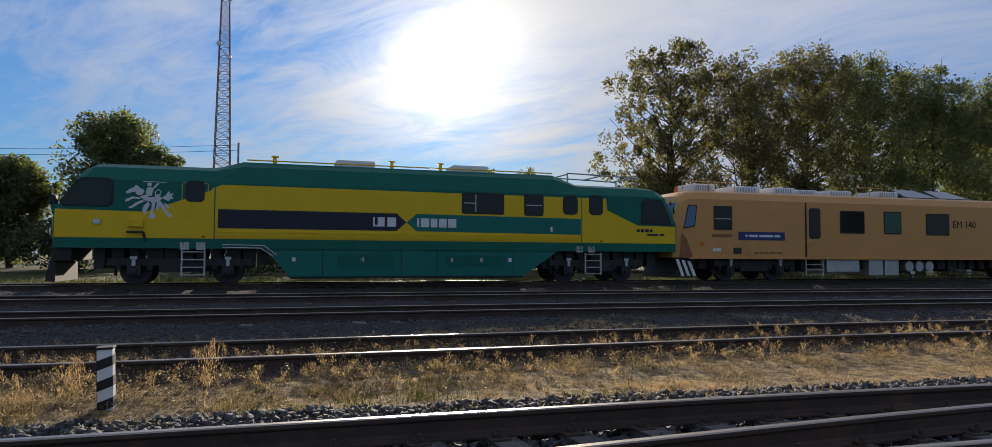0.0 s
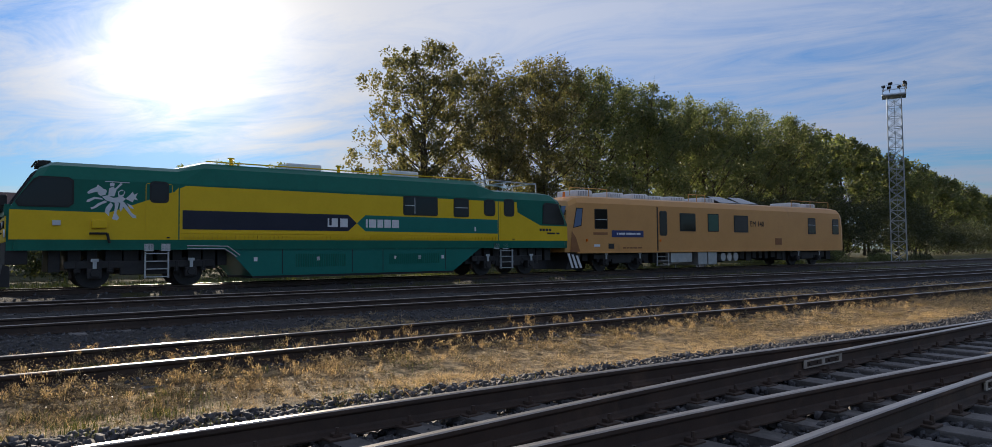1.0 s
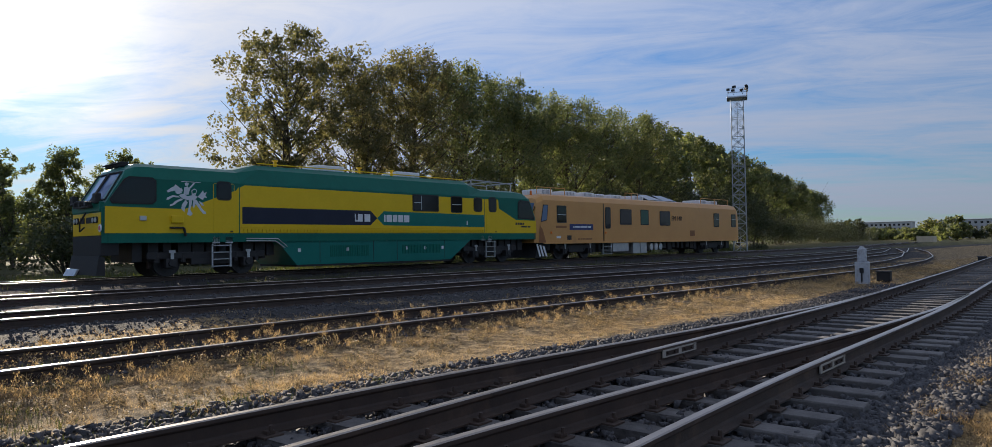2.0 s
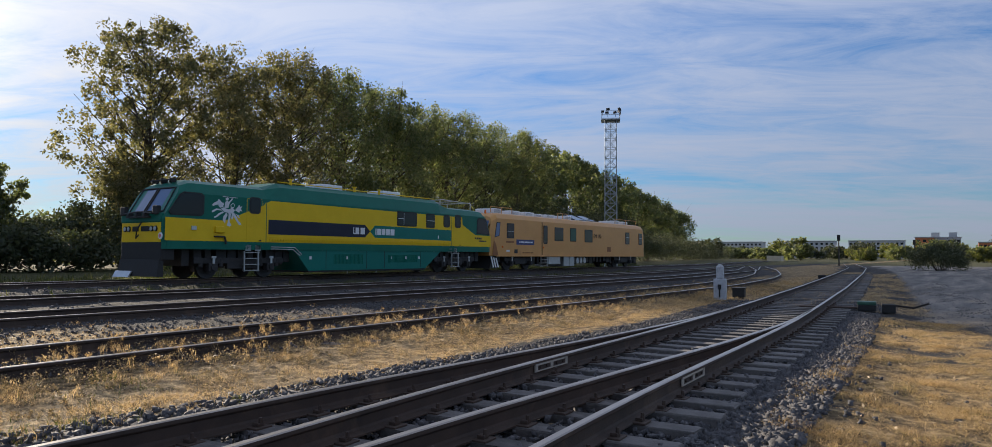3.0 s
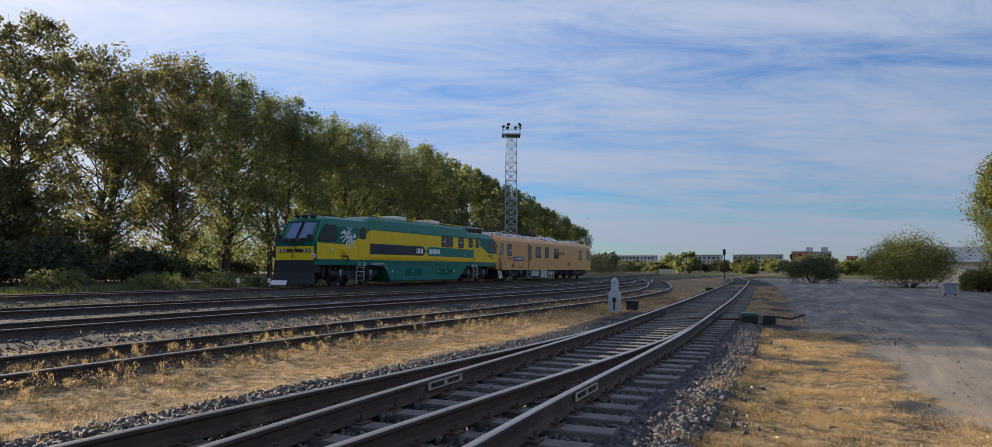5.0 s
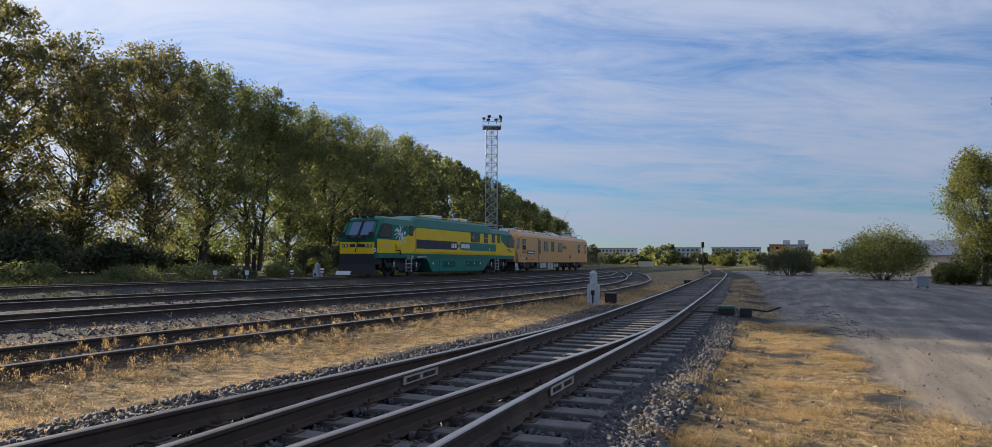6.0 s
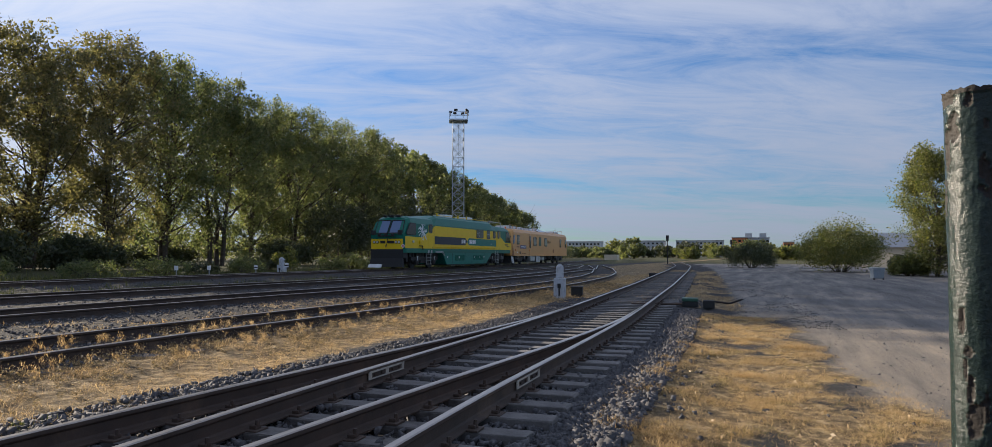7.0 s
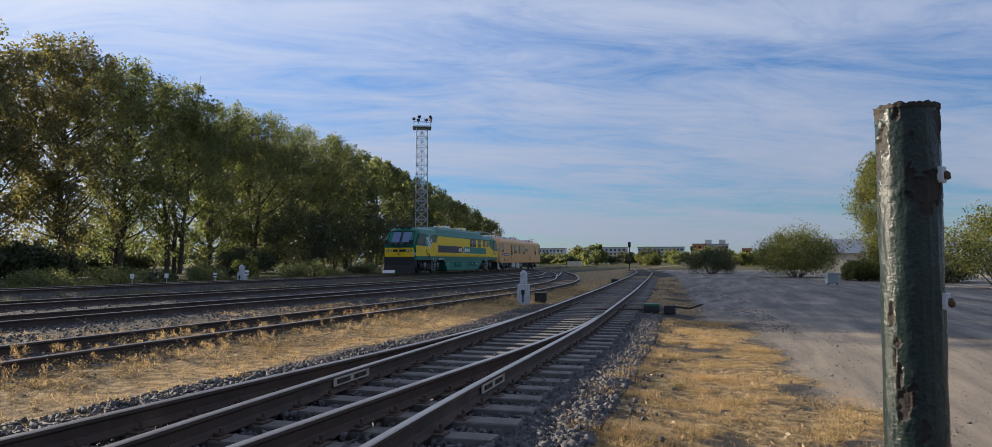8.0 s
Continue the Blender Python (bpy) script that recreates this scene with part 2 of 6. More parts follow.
def empty(name, m, label, category, group="", kind=""):
    ob = new(name)
    ob.matrix_world = m
    return tagged(ob, label, category, group, kind)


def box(bm, x0, x1, y0, y1, z0, z1, bevel=0.0, m=None):
    vs = [bm.verts.new((x, y, z)) for x in (x0, x1) for y in (y0, y1) for z in (z0, z1)]
    fs = [(0, 1, 3, 2), (4, 6, 7, 5), (0, 4, 5, 1), (2, 3, 7, 6), (0, 2, 6, 4), (1, 5, 7, 3)]
    made = [bm.faces.new([vs[i] for i in f]) for f in fs]
    if bevel:
        es = list({e for f in made for e in f.edges})
        r = bmesh.ops.bevel(bm, geom=es, offset=bevel, segments=2, affect="EDGES", profile=0.6)
        vs = list({v for f in r["faces"] for v in f.verts} | {v for f in made if f.is_valid for v in f.verts} | {v for v in vs if v.is_valid})
    if m is not None:
        bmesh.ops.transform(bm, matrix=m, verts=[v for v in vs if v.is_valid])
    return vs


def new_box(x0, x1, y0, y1, z0, z1, bevel=0.0):
    bm = bmesh.new()
    box(bm, x0, x1, y0, y1, z0, z1, bevel)
    return bm


def cyl(bm, p, q, r0, r1=None, n=12, caps=True):
    p, q = Vector(p), Vector(q)
    r1 = r0 if r1 is None else r1
    d = (q - p)
    turn = d.to_track_quat("Z", "Y")
    rings = []
    for c, r in ((p, r0), (q, r1)):
        rings.append([bm.verts.new(c + turn @ Vector((r * math.cos(2 * math.pi * i / n), r * math.sin(2 * math.pi * i / n), 0))) for i in range(n)])
    for i in range(n):
        bm.faces.new((rings[0][i], rings[0][(i + 1) % n], rings[1][(i + 1) % n], rings[1][i]))
    if caps:
        bm.faces.new(list(reversed(rings[0])))
        bm.faces.new(rings[1])


def tube(bm, pts, r, n=8):
    for a, b in zip(pts[:-1], pts[1:]):
        cyl(bm, a, b, r, r, n)


def plate(bm, outline, y, depth):
    """A flat plate in the plane y, outline in (x, z), its face towards -y, reaching back by depth."""
    area = sum(a[0] * b[1] - b[0] * a[1] for a, b in zip(outline, outline[1:] + outline[:1]))
    o = outline if area > 0 else outline[::-1]
    f = [bm.verts.new((x, y, z)) for x, z in o]
    b = [bm.verts.new((x, y + depth, z)) for x, z in o]
    bm.faces.new(f)
    bm.faces.new(b[::-1])
    for i in range(len(o)):
        j = (i + 1) % len(o)
        bm.faces.new((f[j], f[i], b[i], b[j]))


def new_plate(outline, y, depth):
    bm = bmesh.new()
    plate(bm, outline, y, depth)
    return bm


def rounded(x0, x1, z0, z1, r=0.12, n=4, skew=0.0):
    pts = []
    for cx, cz, a0 in ((x1 - r, z1 - r, 0), (x0 + r, z1 - r, 90), (x0 + r, z0 + r, 180), (x1 - r, z0 + r, 270)):
        for i in range(n + 1):
            a = radians(a0 + 90 * i / n)
            z = cz + r * math.sin(a)
            pts.append((cx + r * math.cos(a) + skew * (z - z0), z))
    return pts


def spline(pts, step=0.5):
    """A smooth line through the points (x, y), as (x, y) every step."""
    P = np.array(pts, float)
    x = np.arange(P[0, 0], P[-1, 0] + step * .5, step)
    y = np.interp(x, P[:, 0], P[:, 1])
    n = int(5.0 / step)
    pad = np.concatenate([2 * y[0] - y[n:0:-1], y, 2 * y[-1] - y[-2:-n - 2:-1]])
    w = np.hanning(n + 1 + (n % 2))
    y = np.convolve(pad, w / w.sum(), "same")[n:-n]
    return np.stack([x, y], 1)


def offset(line, d):
    t = np.gradient(line, axis=0)
    t /= np.linalg.norm(t, axis=1)[:, None]
    return line + d * np.stack([-t[:, 1], t[:, 0]], 1)


# ---- ground ----
LINE_Q = [(-60, -3.6), (-30, -0.5), (-10, 1.75), (1.9, 3.0), (4.5, 3.22), (7, 3.34), (10, 3.42), (13.6, 3.55), (18, 3.85), (30, 4.75), (55, 6.9), (80, 9.3), (120, 15)]
LINE_P = [(-60, 4.05), (-30, 4.05), (0, 4.06), (4, 4.05), (7, 3.90), (10, 3.70), (13.6, 3.60), (17.0, 3.79)]
LINE_C = [(-60, 8.9), (-20, 8.9), (0, 9.0), (8, 9.22), (16, 8.95), (30, 8.7), (40, 9.5), (48, 10.8), (62, 14.0), (80, 19.0)]
LINE_D = [(-60, 14.7), (-20, 14.8), (5, 15.0), (16, 14.6), (25, 13.9), (39, 13.4), (60, 15.0), (80, 19.5)]
LINE_E = [(-60, 20.9), (-20, 20.9), (8, 20.6), (20, 20.0), (33, 18.9), (48, 18.6), (66, 19.6), (85, 22.5)]
TRAIN_Y = 26.9
# the train's track: a slow swing, then a left-hand curve
TRAIN_BENDS = [(-100, 26.3), (-40, 26.3), (-10, 26.55), (20, 27.15), (40, 27.05), (60, 26.55), (80, 26.75), (105, 28.6), (130, 31.8), (170, 38.0)]
TRAIN_CURVE = spline(TRAIN_BENDS, 0.5)
for _ in range(5):
    TRAIN_CURVE[20:-20, 1] = np.convolve(TRAIN_CURVE[:, 1], np.ones(31) / 31, "same")[20:-20]


def train_line(x):
    return float(np.interp(x, TRAIN_CURVE[:, 0], TRAIN_CURVE[:, 1]))


LINE_F = [(float(x), train_line(float(x))) for x in range(-80, 161, 5)]


def line_y(line, x):
    p = np.array(line)
    return np.interp(x, p[:, 0], p[:, 1])


def fbm(x, y, s, seed=0.0):
    return noise.fractal(Vector((x * s + seed, y * s - seed, seed)), 1.0, 2.0, 4)


def dry_zone(x, y):
    """How much dry grass grows at a place, 0 to 1."""
    n = fbm(x, y, 0.35, 3.0)
    c = line_y(LINE_C, x)
    left = min(y - (6.05 + 0.2 * n), (c - 0.55 + 0.5 * n) - y) if x < 26 else min(y - line_y(LINE_Q, x) - 1.7, c - 1.0 - y)
    left -= 0.55 * max(0.0, min(1.0, (4.0 - x) / 5.0)) * (1.0 - 1.5 * n)
    edge = 1.72 + 0.25 * n + 0.05 * max(0, x - 9)
    low = -1.2 + 0.115 * (x - 7.0) + 0.6 * n if x > 5 else -4.0
    right = min(edge - y, y - low, 19.5 - x, 0.55 + 1.25 * fbm(x, y, 0.8, 51.0)) if x < 20 else -1.0
    far = min(y - line_y(LINE_C, x) - 1.3, line_y(LINE_D, x) - 1.5 - y) * 0.6 if x > 2 else -1
    far = min(far, -0.05 + n)
    mid = min(0.1 + 1.1 * n, 4.0 - abs(y - line_y(LINE_Q, x) - 1.0), x - 21, 75 - x) if x > 20 else -1
    return max(0.0, min(1.0, 0.5 + 1.6 * max(left, right, far, mid)))


def lot_zone(x, y):
    """Bare gravel and old asphalt of the yard."""
    n = fbm(x, y, 0.2, 9.0)
    low = -1.2 + 0.115 * (x - 7.0) + 0.6 * n if x > 5 else -4.0
    side = line_y(LINE_Q, x) - 3.0 - y if x > 19 else low - y
    return max(0.0, min(1.0, 0.5 + 0.9 * min(side, y + 40 + 6 * n, 130 - x)))


def asphalt_zone(x, y):
    """Worn dark asphalt of the yard, past a sandy verge."""
    d = .647 * (x - 16.4) - .763 * (y + 4.4)
    return max(0.0, min(1.0, 0.5 + 0.45 * (d + 2.2 * fbm(x, y, 0.22, 41.0))))


def green_zone(x, y):
    n = fbm(x, y, 0.15, 5.0)
    back = y - 30.3 - 0.8 * n
    mid = min(y - line_y(LINE_E, x) - 1.5, line_y(LINE_F, x) - 2.0 - y) * 0.4 + 0.7 * n if x > 4 else -1
    far = (x - 125) * 0.1 + n
    return max(0.0, min(1.0, 0.5 + max(back, mid, far, (-38 - y) * 0.2)))


def ground_z(x, y):
    q = line_y(LINE_Q, x)
    right = max(0.0, min(1.0, (q - 1.9 - y) / 0.8)) if x < 60 else 0.4
    z = -0.05 - 0.10 * right
    for ln in (LINE_C, LINE_D, LINE_E, LINE_F):
        d = abs(y - line_y(ln, x))
        z += (0.19 if ln is LINE_F else 0.08) * max(0.0, 1 - max(0.0, d - 1.4) / 0.9) if d < 2.4 else 0.0
    if y > 32:
        z += 0.01 * (y - 32) if y < 60 else 0.28
    near = 1.0 if abs(x) < 90 and -30 < y < 60 else 0.2
    return z + near * (0.030 * fbm(x, y, 0.9) + 0.012 * fbm(x, y, 3.1))


def build_ground():
    def axis(lo, hi, a, b, step):
        mid = list(np.arange(a, b, step))
        out, s, v = [], step, a
        while v > lo:
            s *= 1.28
            v -= s
            out.append(max(v, lo))
        pre = out[::-1]
        out, s, v = [], step, mid[-1]
        while v < hi:
            s *= 1.28
            v += s
            out.append(min(v, hi))
        return np.array(pre + mid + out)

    xs, ys = axis(-2500, 4500, -8, 40, 0.2), axis(-3000, 3000, -6, 33, 0.2)
    nx, ny = len(xs), len(ys)
    verts, zones = [], []
    for x in xs:
        for y in ys:
            verts.append((x, y, ground_z(x, y)))
            zones += [dry_zone(x, y), lot_zone(x, y), green_zone(x, y), asphalt_zone(x, y)]
    faces = [(i * ny + j, (i + 1) * ny + j, (i + 1) * ny + j + 1, i * ny + j + 1) for i in range(nx - 1) for j in range(ny - 1)]
    m = bpy.data.materials.new("yard_ground")
    m.use_nodes = True
    t = m.node_tree
    k = Nodes(t)
    b = t.nodes["Principled BSDF"]
    pos = t.nodes.new("ShaderNodeNewGeometry").outputs["Position"]
    at = t.nodes.new("ShaderNodeAttribute")
    at.attribute_name = "zone"
    sep = t.nodes.new("ShaderNodeSeparateColor")
    k.link(at.outputs["Color"], sep.inputs[0])
    n_big, n_mid, n_fine = k.noise(pos, 0.6, 5.0), k.noise(pos, 6.0, 8.0, 0.72), k.noise(pos, 70.0, 6.0, 0.78)
    dirt = k.ramp(k.math("ADD", k.math("MULTIPLY", n_mid, 0.5), k.math("MULTIPLY", n_fine, 0.5)), [(0.3, (0.026, 0.025, 0.025)), (0.7, (0.085, 0.08, 0.076))])
    dry = k.ramp(k.math("ADD", k.math("MULTIPLY", n_mid, 0.6), k.math("MULTIPLY", n_fine, 0.4)), [(0.40, (0.045, 0.034, 0.022)), (0.50, (0.20, 0.142, 0.075)), (0.60, (0.56, 0.41, 0.22))])
    streak = k.noise(k.stretch(pos, (0.12, 1.1, 1.0)), 1.0, 7.0, 0.65)
    lot = k.ramp(k.math("ADD", k.math("MULTIPLY", streak, 0.6), k.math("MULTIPLY", n_fine, 0.4)), [(0.36, (0.09, 0.085, 0.08)), (0.50, (0.26, 0.225, 0.185)), (0.64, (0.46, 0.37, 0.27))])
    old = k.ramp(k.math("ADD", k.math("MULTIPLY", streak, 0.65), k.math("MULTIPLY", n_fine, 0.35)), [(0.36, (0.10, 0.096, 0.092)), (0.52, (0.215, 0.20, 0.182)), (0.66, (0.40, 0.345, 0.285))])
    grn = k.ramp(k.math("ADD", k.math("MULTIPLY", n_big, 0.4), k.math("MULTIPLY", n_fine, 0.6)), [(0.3, (0.03, 0.035, 0.014)), (0.7, (0.095, 0.09, 0.038))])

    def soft(v):
        return k.math("MULTIPLY_ADD", k.math("SUBTRACT", k.math("ADD", v, k.math("MULTIPLY", k.math("SUBTRACT", n_mid, 0.5), 0.9)), 0.5), 3.0, 0.5, clamp=True)

    lot = k.mix(soft(at.outputs["Alpha"]), lot, old)
    col = k.mix(soft(sep.outputs[1]), dirt, lot)
    col = k.mix(soft(sep.outputs[2]), col, grn)
    col = k.mix(soft(sep.outputs[0]), col, dry)
    k.link(col, b.inputs["Base Color"])
    b.inputs["Roughness"].default_value = 0.95
    b.inputs["Specular IOR Level"].default_value = 0.2
    bn = t.nodes.new("ShaderNodeBump")
    bn.inputs["Strength"].default_value, bn.inputs["Distance"].default_value = 0.9, 0.03
    k.link(k.math("ADD", n_fine, n_mid), bn.inputs["Height"])
    k.link(bn.outputs[0], b.inputs["Normal"])
    ob = mesh_object("ground", verts, faces, m, smooth=True)
    ca = ob.data.color_attributes.new("zone", "FLOAT_COLOR", "POINT")
    ca.data.foreach_set("color", zones)
    tagged(ob, "dark stony railway yard ground with dry grass strips", "ground", kind="structure")


build_ground()

# ---- tracks ----
RAIL_TOP, RAIL_FOOT = 0.20, 0.02
PROFILE = [(-0.075, 0.0), (-0.075, 0.012), (-0.02, 0.03), (-0.010, 0.05), (-0.010, 0.125), (-0.030, 0.138), (-0.0365, 0.148),
           (-0.0365, 0.172), (-0.026, 0.180), (0.026, 0.180), (0.0365, 0.172), (0.0365, 0.148), (0.030, 0.138), (0.010, 0.125), (0.010, 0.05), (0.02, 0.03), (0.075, 0.012), (0.075, 0.0)]
HEAD_FACES = {7, 8, 9}


def rail(line, parent, top=RAIL_TOP, name="rail"):
    n = len(PROFILE)
    t = np.gradient(line, axis=0)
    t /= np.linalg.norm(t, axis=1)[:, None]
    verts, faces, mi = [], [], []
    for (x, y), (tx, ty) in zip(line, t):
        for u, w in PROFILE:
            verts.append((x - u * ty, y + u * tx, top - 0.18 + w))
    for i in range(len(line) - 1):
        for j in range(n):
            jj = (j + 1) % n
            faces.append((i * n + j, i * n + jj, (i + 1) * n + jj, (i + 1) * n + j))
            mi.append(1 if j in HEAD_FACES else 0)
    faces += [tuple(range(n))[::-1], tuple(range((len(line) - 1) * n, len(line) * n))]
    mi += [0, 0]
    return mesh_object(name, verts, faces, None, parent, mats=[M_RAIL, M_HEAD], face_mats=mi)


def sleeper_mesh(length, rng):
    bm = bmesh.new()
    box(bm, -0.115, 0.115, -length / 2, length / 2, -0.16, 0.02, 0.012)
    for v in bm.verts:
        v.co += Vector((rng.uniform(-.006, .006), rng.uniform(-.01, .01), rng.uniform(-.004, .004)))
    me = bpy.data.meshes.new("sleeper")
    bm.to_mesh(me)
    bm.free()
    me.materials.append(M_SLEEPER)
    return me


def chair_mesh():
    """Base plate with clip and bolt that holds a rail foot."""
    bm = bmesh.new()
    box(bm, -0.08, 0.08, -0.17, 0.17, 0.016, 0.034, 0.004)
    for s in (-1, 1):
        box(bm, -0.035, 0.035, s * 0.105 - 0.03, s * 0.105 + 0.03, 0.034, 0.062, 0.006)
        cyl(bm, (0, s * 0.125, 0.05), (0, s * 0.125, 0.10), 0.017, 0.015, 6)
    me = bpy.data.meshes.new("rail_chair")
    bm.to_mesh(me)
    bm.free()
    me.materials.append(M_RAIL)
    return me


def track(name, label, line, x0, x1, sleepers=True, step=0.5, extra=(), pitch=0.56, length=2.75, lift=0.0):
    top = empty(name, pose(0, 0, lift), label, "railway track", kind="structure")
    L = spline(line, step)
    for s in (-1, 1):
        rail(offset(L, s * 0.797), top)
    if sleepers:
        rng = random.Random(7)
        kinds = [sleeper_mesh(length, rng) for _ in range(4)]
        chair = chair_mesh()
        d = np.concatenate([[0], np.cumsum(np.linalg.norm(np.diff(L, axis=0), axis=1))])
        for s in np.arange(0, d[-1], pitch):
            x, y = np.interp(s, d, L[:, 0]), np.interp(s, d, L[:, 1])
            if not x0 < x < x1:
                continue
            xa, ya = np.interp(s + 0.3, d, L[:, 0]), np.interp(s + 0.3, d, L[:, 1])
            a = math.atan2(ya - y, xa - x)
            wide = extra(x) if extra else 0.0
            ob = new("sleeper", rng.choice(kinds))
            ob.parent = top
            ob.matrix_local = Matrix.Translation((x, y + wide / 2, rng.uniform(-.008, .006))) @ Matrix.Rotation(a + rng.uniform(-.015, .015), 4, "Z") @ Matrix.Diagonal((rng.uniform(.92, 1.08), 1 + (wide + rng.uniform(-.05, .12)) / length, 1, 1))
            if -2 < x < 22:
                offs = [-0.797, 0.797]
                if wide > 0.15:
                    gap = line_y(LINE_P, x) - line_y(LINE_Q, x)
                    offs += [gap - 0.797, gap + 0.797]
                for o in offs:
                    c = new("rail_chair", chair)
                    c.parent = top
                    c.matrix_local = Matrix.Translation((x - o * math.sin(a), y + o * math.cos(a), 0.002)) @ Matrix.Rotation(a, 4, "Z")
    return top


def turnout_width(x):
    return max(0.0, line_y(LINE_P, x) - line_y(LINE_Q, x)) if -4 < x < 16.5 else 0.0


near_track = track("turnout_track", "worn broad gauge track with dark timber sleepers at a turnout", LINE_Q, -14, 60, extra=turnout_width)
for s_ in (-1, 1):
    rail(offset(spline(LINE_P), s_ * 0.797), near_track, name="branch_rail")


def joint_plate(x, y, side, ang):
    """A pale fishplate on the web of a rail, with its frame and bolts."""
    bm, back = bmesh.new(), bmesh.new()
    box(bm, -0.40, 0.40, 0.026, 0.044, 0.148, 0.168, 0.003)
    box(bm, -0.40, 0.40, 0.026, 0.044, 0.082, 0.096, 0.003)
    for u in (-0.37, 0, 0.37):
        box(bm, u - 0.03, u + 0.03, 0.028, 0.042, 0.085, 0.165)
    for u in (-0.28, -0.12, 0.12, 0.28):
        cyl(back, (u, 0.03, 0.125), (u, 0.05, 0.125), 0.014, 0.014, 6)
    box(back, -0.38, 0.38, 0.010, 0.033, 0.090, 0.160, 0.004)
    ob = part("fishplate", bm, M_PLATE, near_track, "pale grey fishplate bolted over a rail joint")
    part("web_plate", back, M_RAIL, ob, "dark rusty web plate")
    ob.matrix_local = Matrix.Translation((x, y, 0)) @ Matrix.Rotation(ang, 4, "Z") @ Matrix.Diagonal((1, side, 1, 1))


M_PLATE = material("pale_worn_plate", (0.30, 0.27, 0.23), (0.46, 0.42, 0.36), 0.6, 8.0, metal=0.1, bump=0.2, dirt=(0.06, 0.04, 0.03), dirt_at=0.58)
for px_ in (7.45,):
    joint_plate(px_, line_y(LINE_Q, px_) + 0.797, -1, 0.035)
    joint_plate(px_ + 0.1, line_y(LINE_Q, px_ + 0.1) - 0.797, -1, 0.035)

track("siding_track", "rusty siding track half sunk in dry weeds", LINE_C, -10, 50, pitch=0.7)
track("middle_track", "dark yard track in stony ground", LINE_D, -10, 50, pitch=0.7)
track("far_track", "dark yard track beyond the middle track", LINE_E, -10, 45, pitch=0.8)
track("train_track", "track that carries the moving train", LINE_F, -30, 70, pitch=0.8, lift=0.11)


def stuff(name, verts, faces, mat, label, category, smooth=False):
    me = bpy.data.meshes.new(name)
    v = np.asarray(verts, np.float32).reshape(-1, 3)
    f = np.asarray(faces, np.int32)
    n, k = f.shape
    me.vertices.add(len(v))
    me.vertices.foreach_set("co", v.ravel())
    me.loops.add(n * k)
    me.loops.foreach_set("vertex_index", f.ravel())
    me.polygons.add(n)
    me.polygons.foreach_set("loop_start", np.arange(0, n * k, k, dtype=np.int32))
    me.polygons.foreach_set("loop_total", np.full(n, k, np.int32))
    me.update(calc_edges=True)
    me.materials.append(mat)
    ob = new(name, me)
    return tagged(ob, label, category, kind="stuff") if label else ob


def stone_shape(near):
    """Corners and faces of a rough stone: a six-sided lump near the walk, an eight-sided one past it."""
    if near:
        v = [(x, y, z) for x in (-.72, .72) for y in (-.72, .72) for z in (-.72, .72)]
        quads = [(0, 1, 3, 2), (4, 6, 7, 5), (0, 4, 5, 1), (2, 3, 7, 6), (0, 2, 6, 4), (1, 5, 7, 3)]
        f = [t for q in quads for t in ((q[0], q[1], q[2]), (q[0], q[2], q[3]))]
    else:
        v = [(1, 0, 0), (0, 1, 0), (-1, 0, 0), (0, -1, 0), (0, 0, 1), (0, 0, -1)]
        f = [t for i in range(4) for t in ((i, (i + 1) % 4, 4), ((i + 1) % 4, i, 5))]
    return np.array(v, float), np.array(f)


def stones(name, centres, sizes, label, rng):
    """Many small angular stones."""
    centres, sizes = np.asarray(centres), np.asarray(sizes)
    close = (centres[:, 0] < 9) & (centres[:, 1] < 6.4)
    verts, faces, base_n = [], [], 0
    for near in (True, False):
        base, tri = stone_shape(near)
        c, s = centres[close == near], sizes[close == near]
        n = len(c)
        v = base[None] * (1.12 + rng.uniform(-.5, .35, (n, len(base), 1))) + rng.uniform(-.36, .36, (n, len(base), 3))
        v = v * rng.uniform(.5, 1.3, (n, 1, 3)) * s[:, None, None]
        e = rng.normal(0, .6, n)
        ce, se = np.cos(e)[:, None], np.sin(e)[:, None]
        v = np.stack([v[..., 0] * ce - v[..., 2] * se, v[..., 1], v[..., 0] * se + v[..., 2] * ce], -1)
        a = rng.uniform(0, 2 * np.pi, n)
        ca, sa = np.cos(a)[:, None], np.sin(a)[:, None]
        v = np.stack([v[..., 0] * ca - v[..., 1] * sa, v[..., 0] * sa + v[..., 1] * ca, v[..., 2]], -1) + c[:, None, :]
        verts.append(v.reshape(-1, 3))
        faces.append((tri[None] + (np.arange(n) * len(base))[:, None, None]).reshape(-1, 3) + base_n)
        base_n += n * len(base)
    return stuff(name, np.concatenate(verts), np.concatenate(faces), M_STONE, label, "ballast")


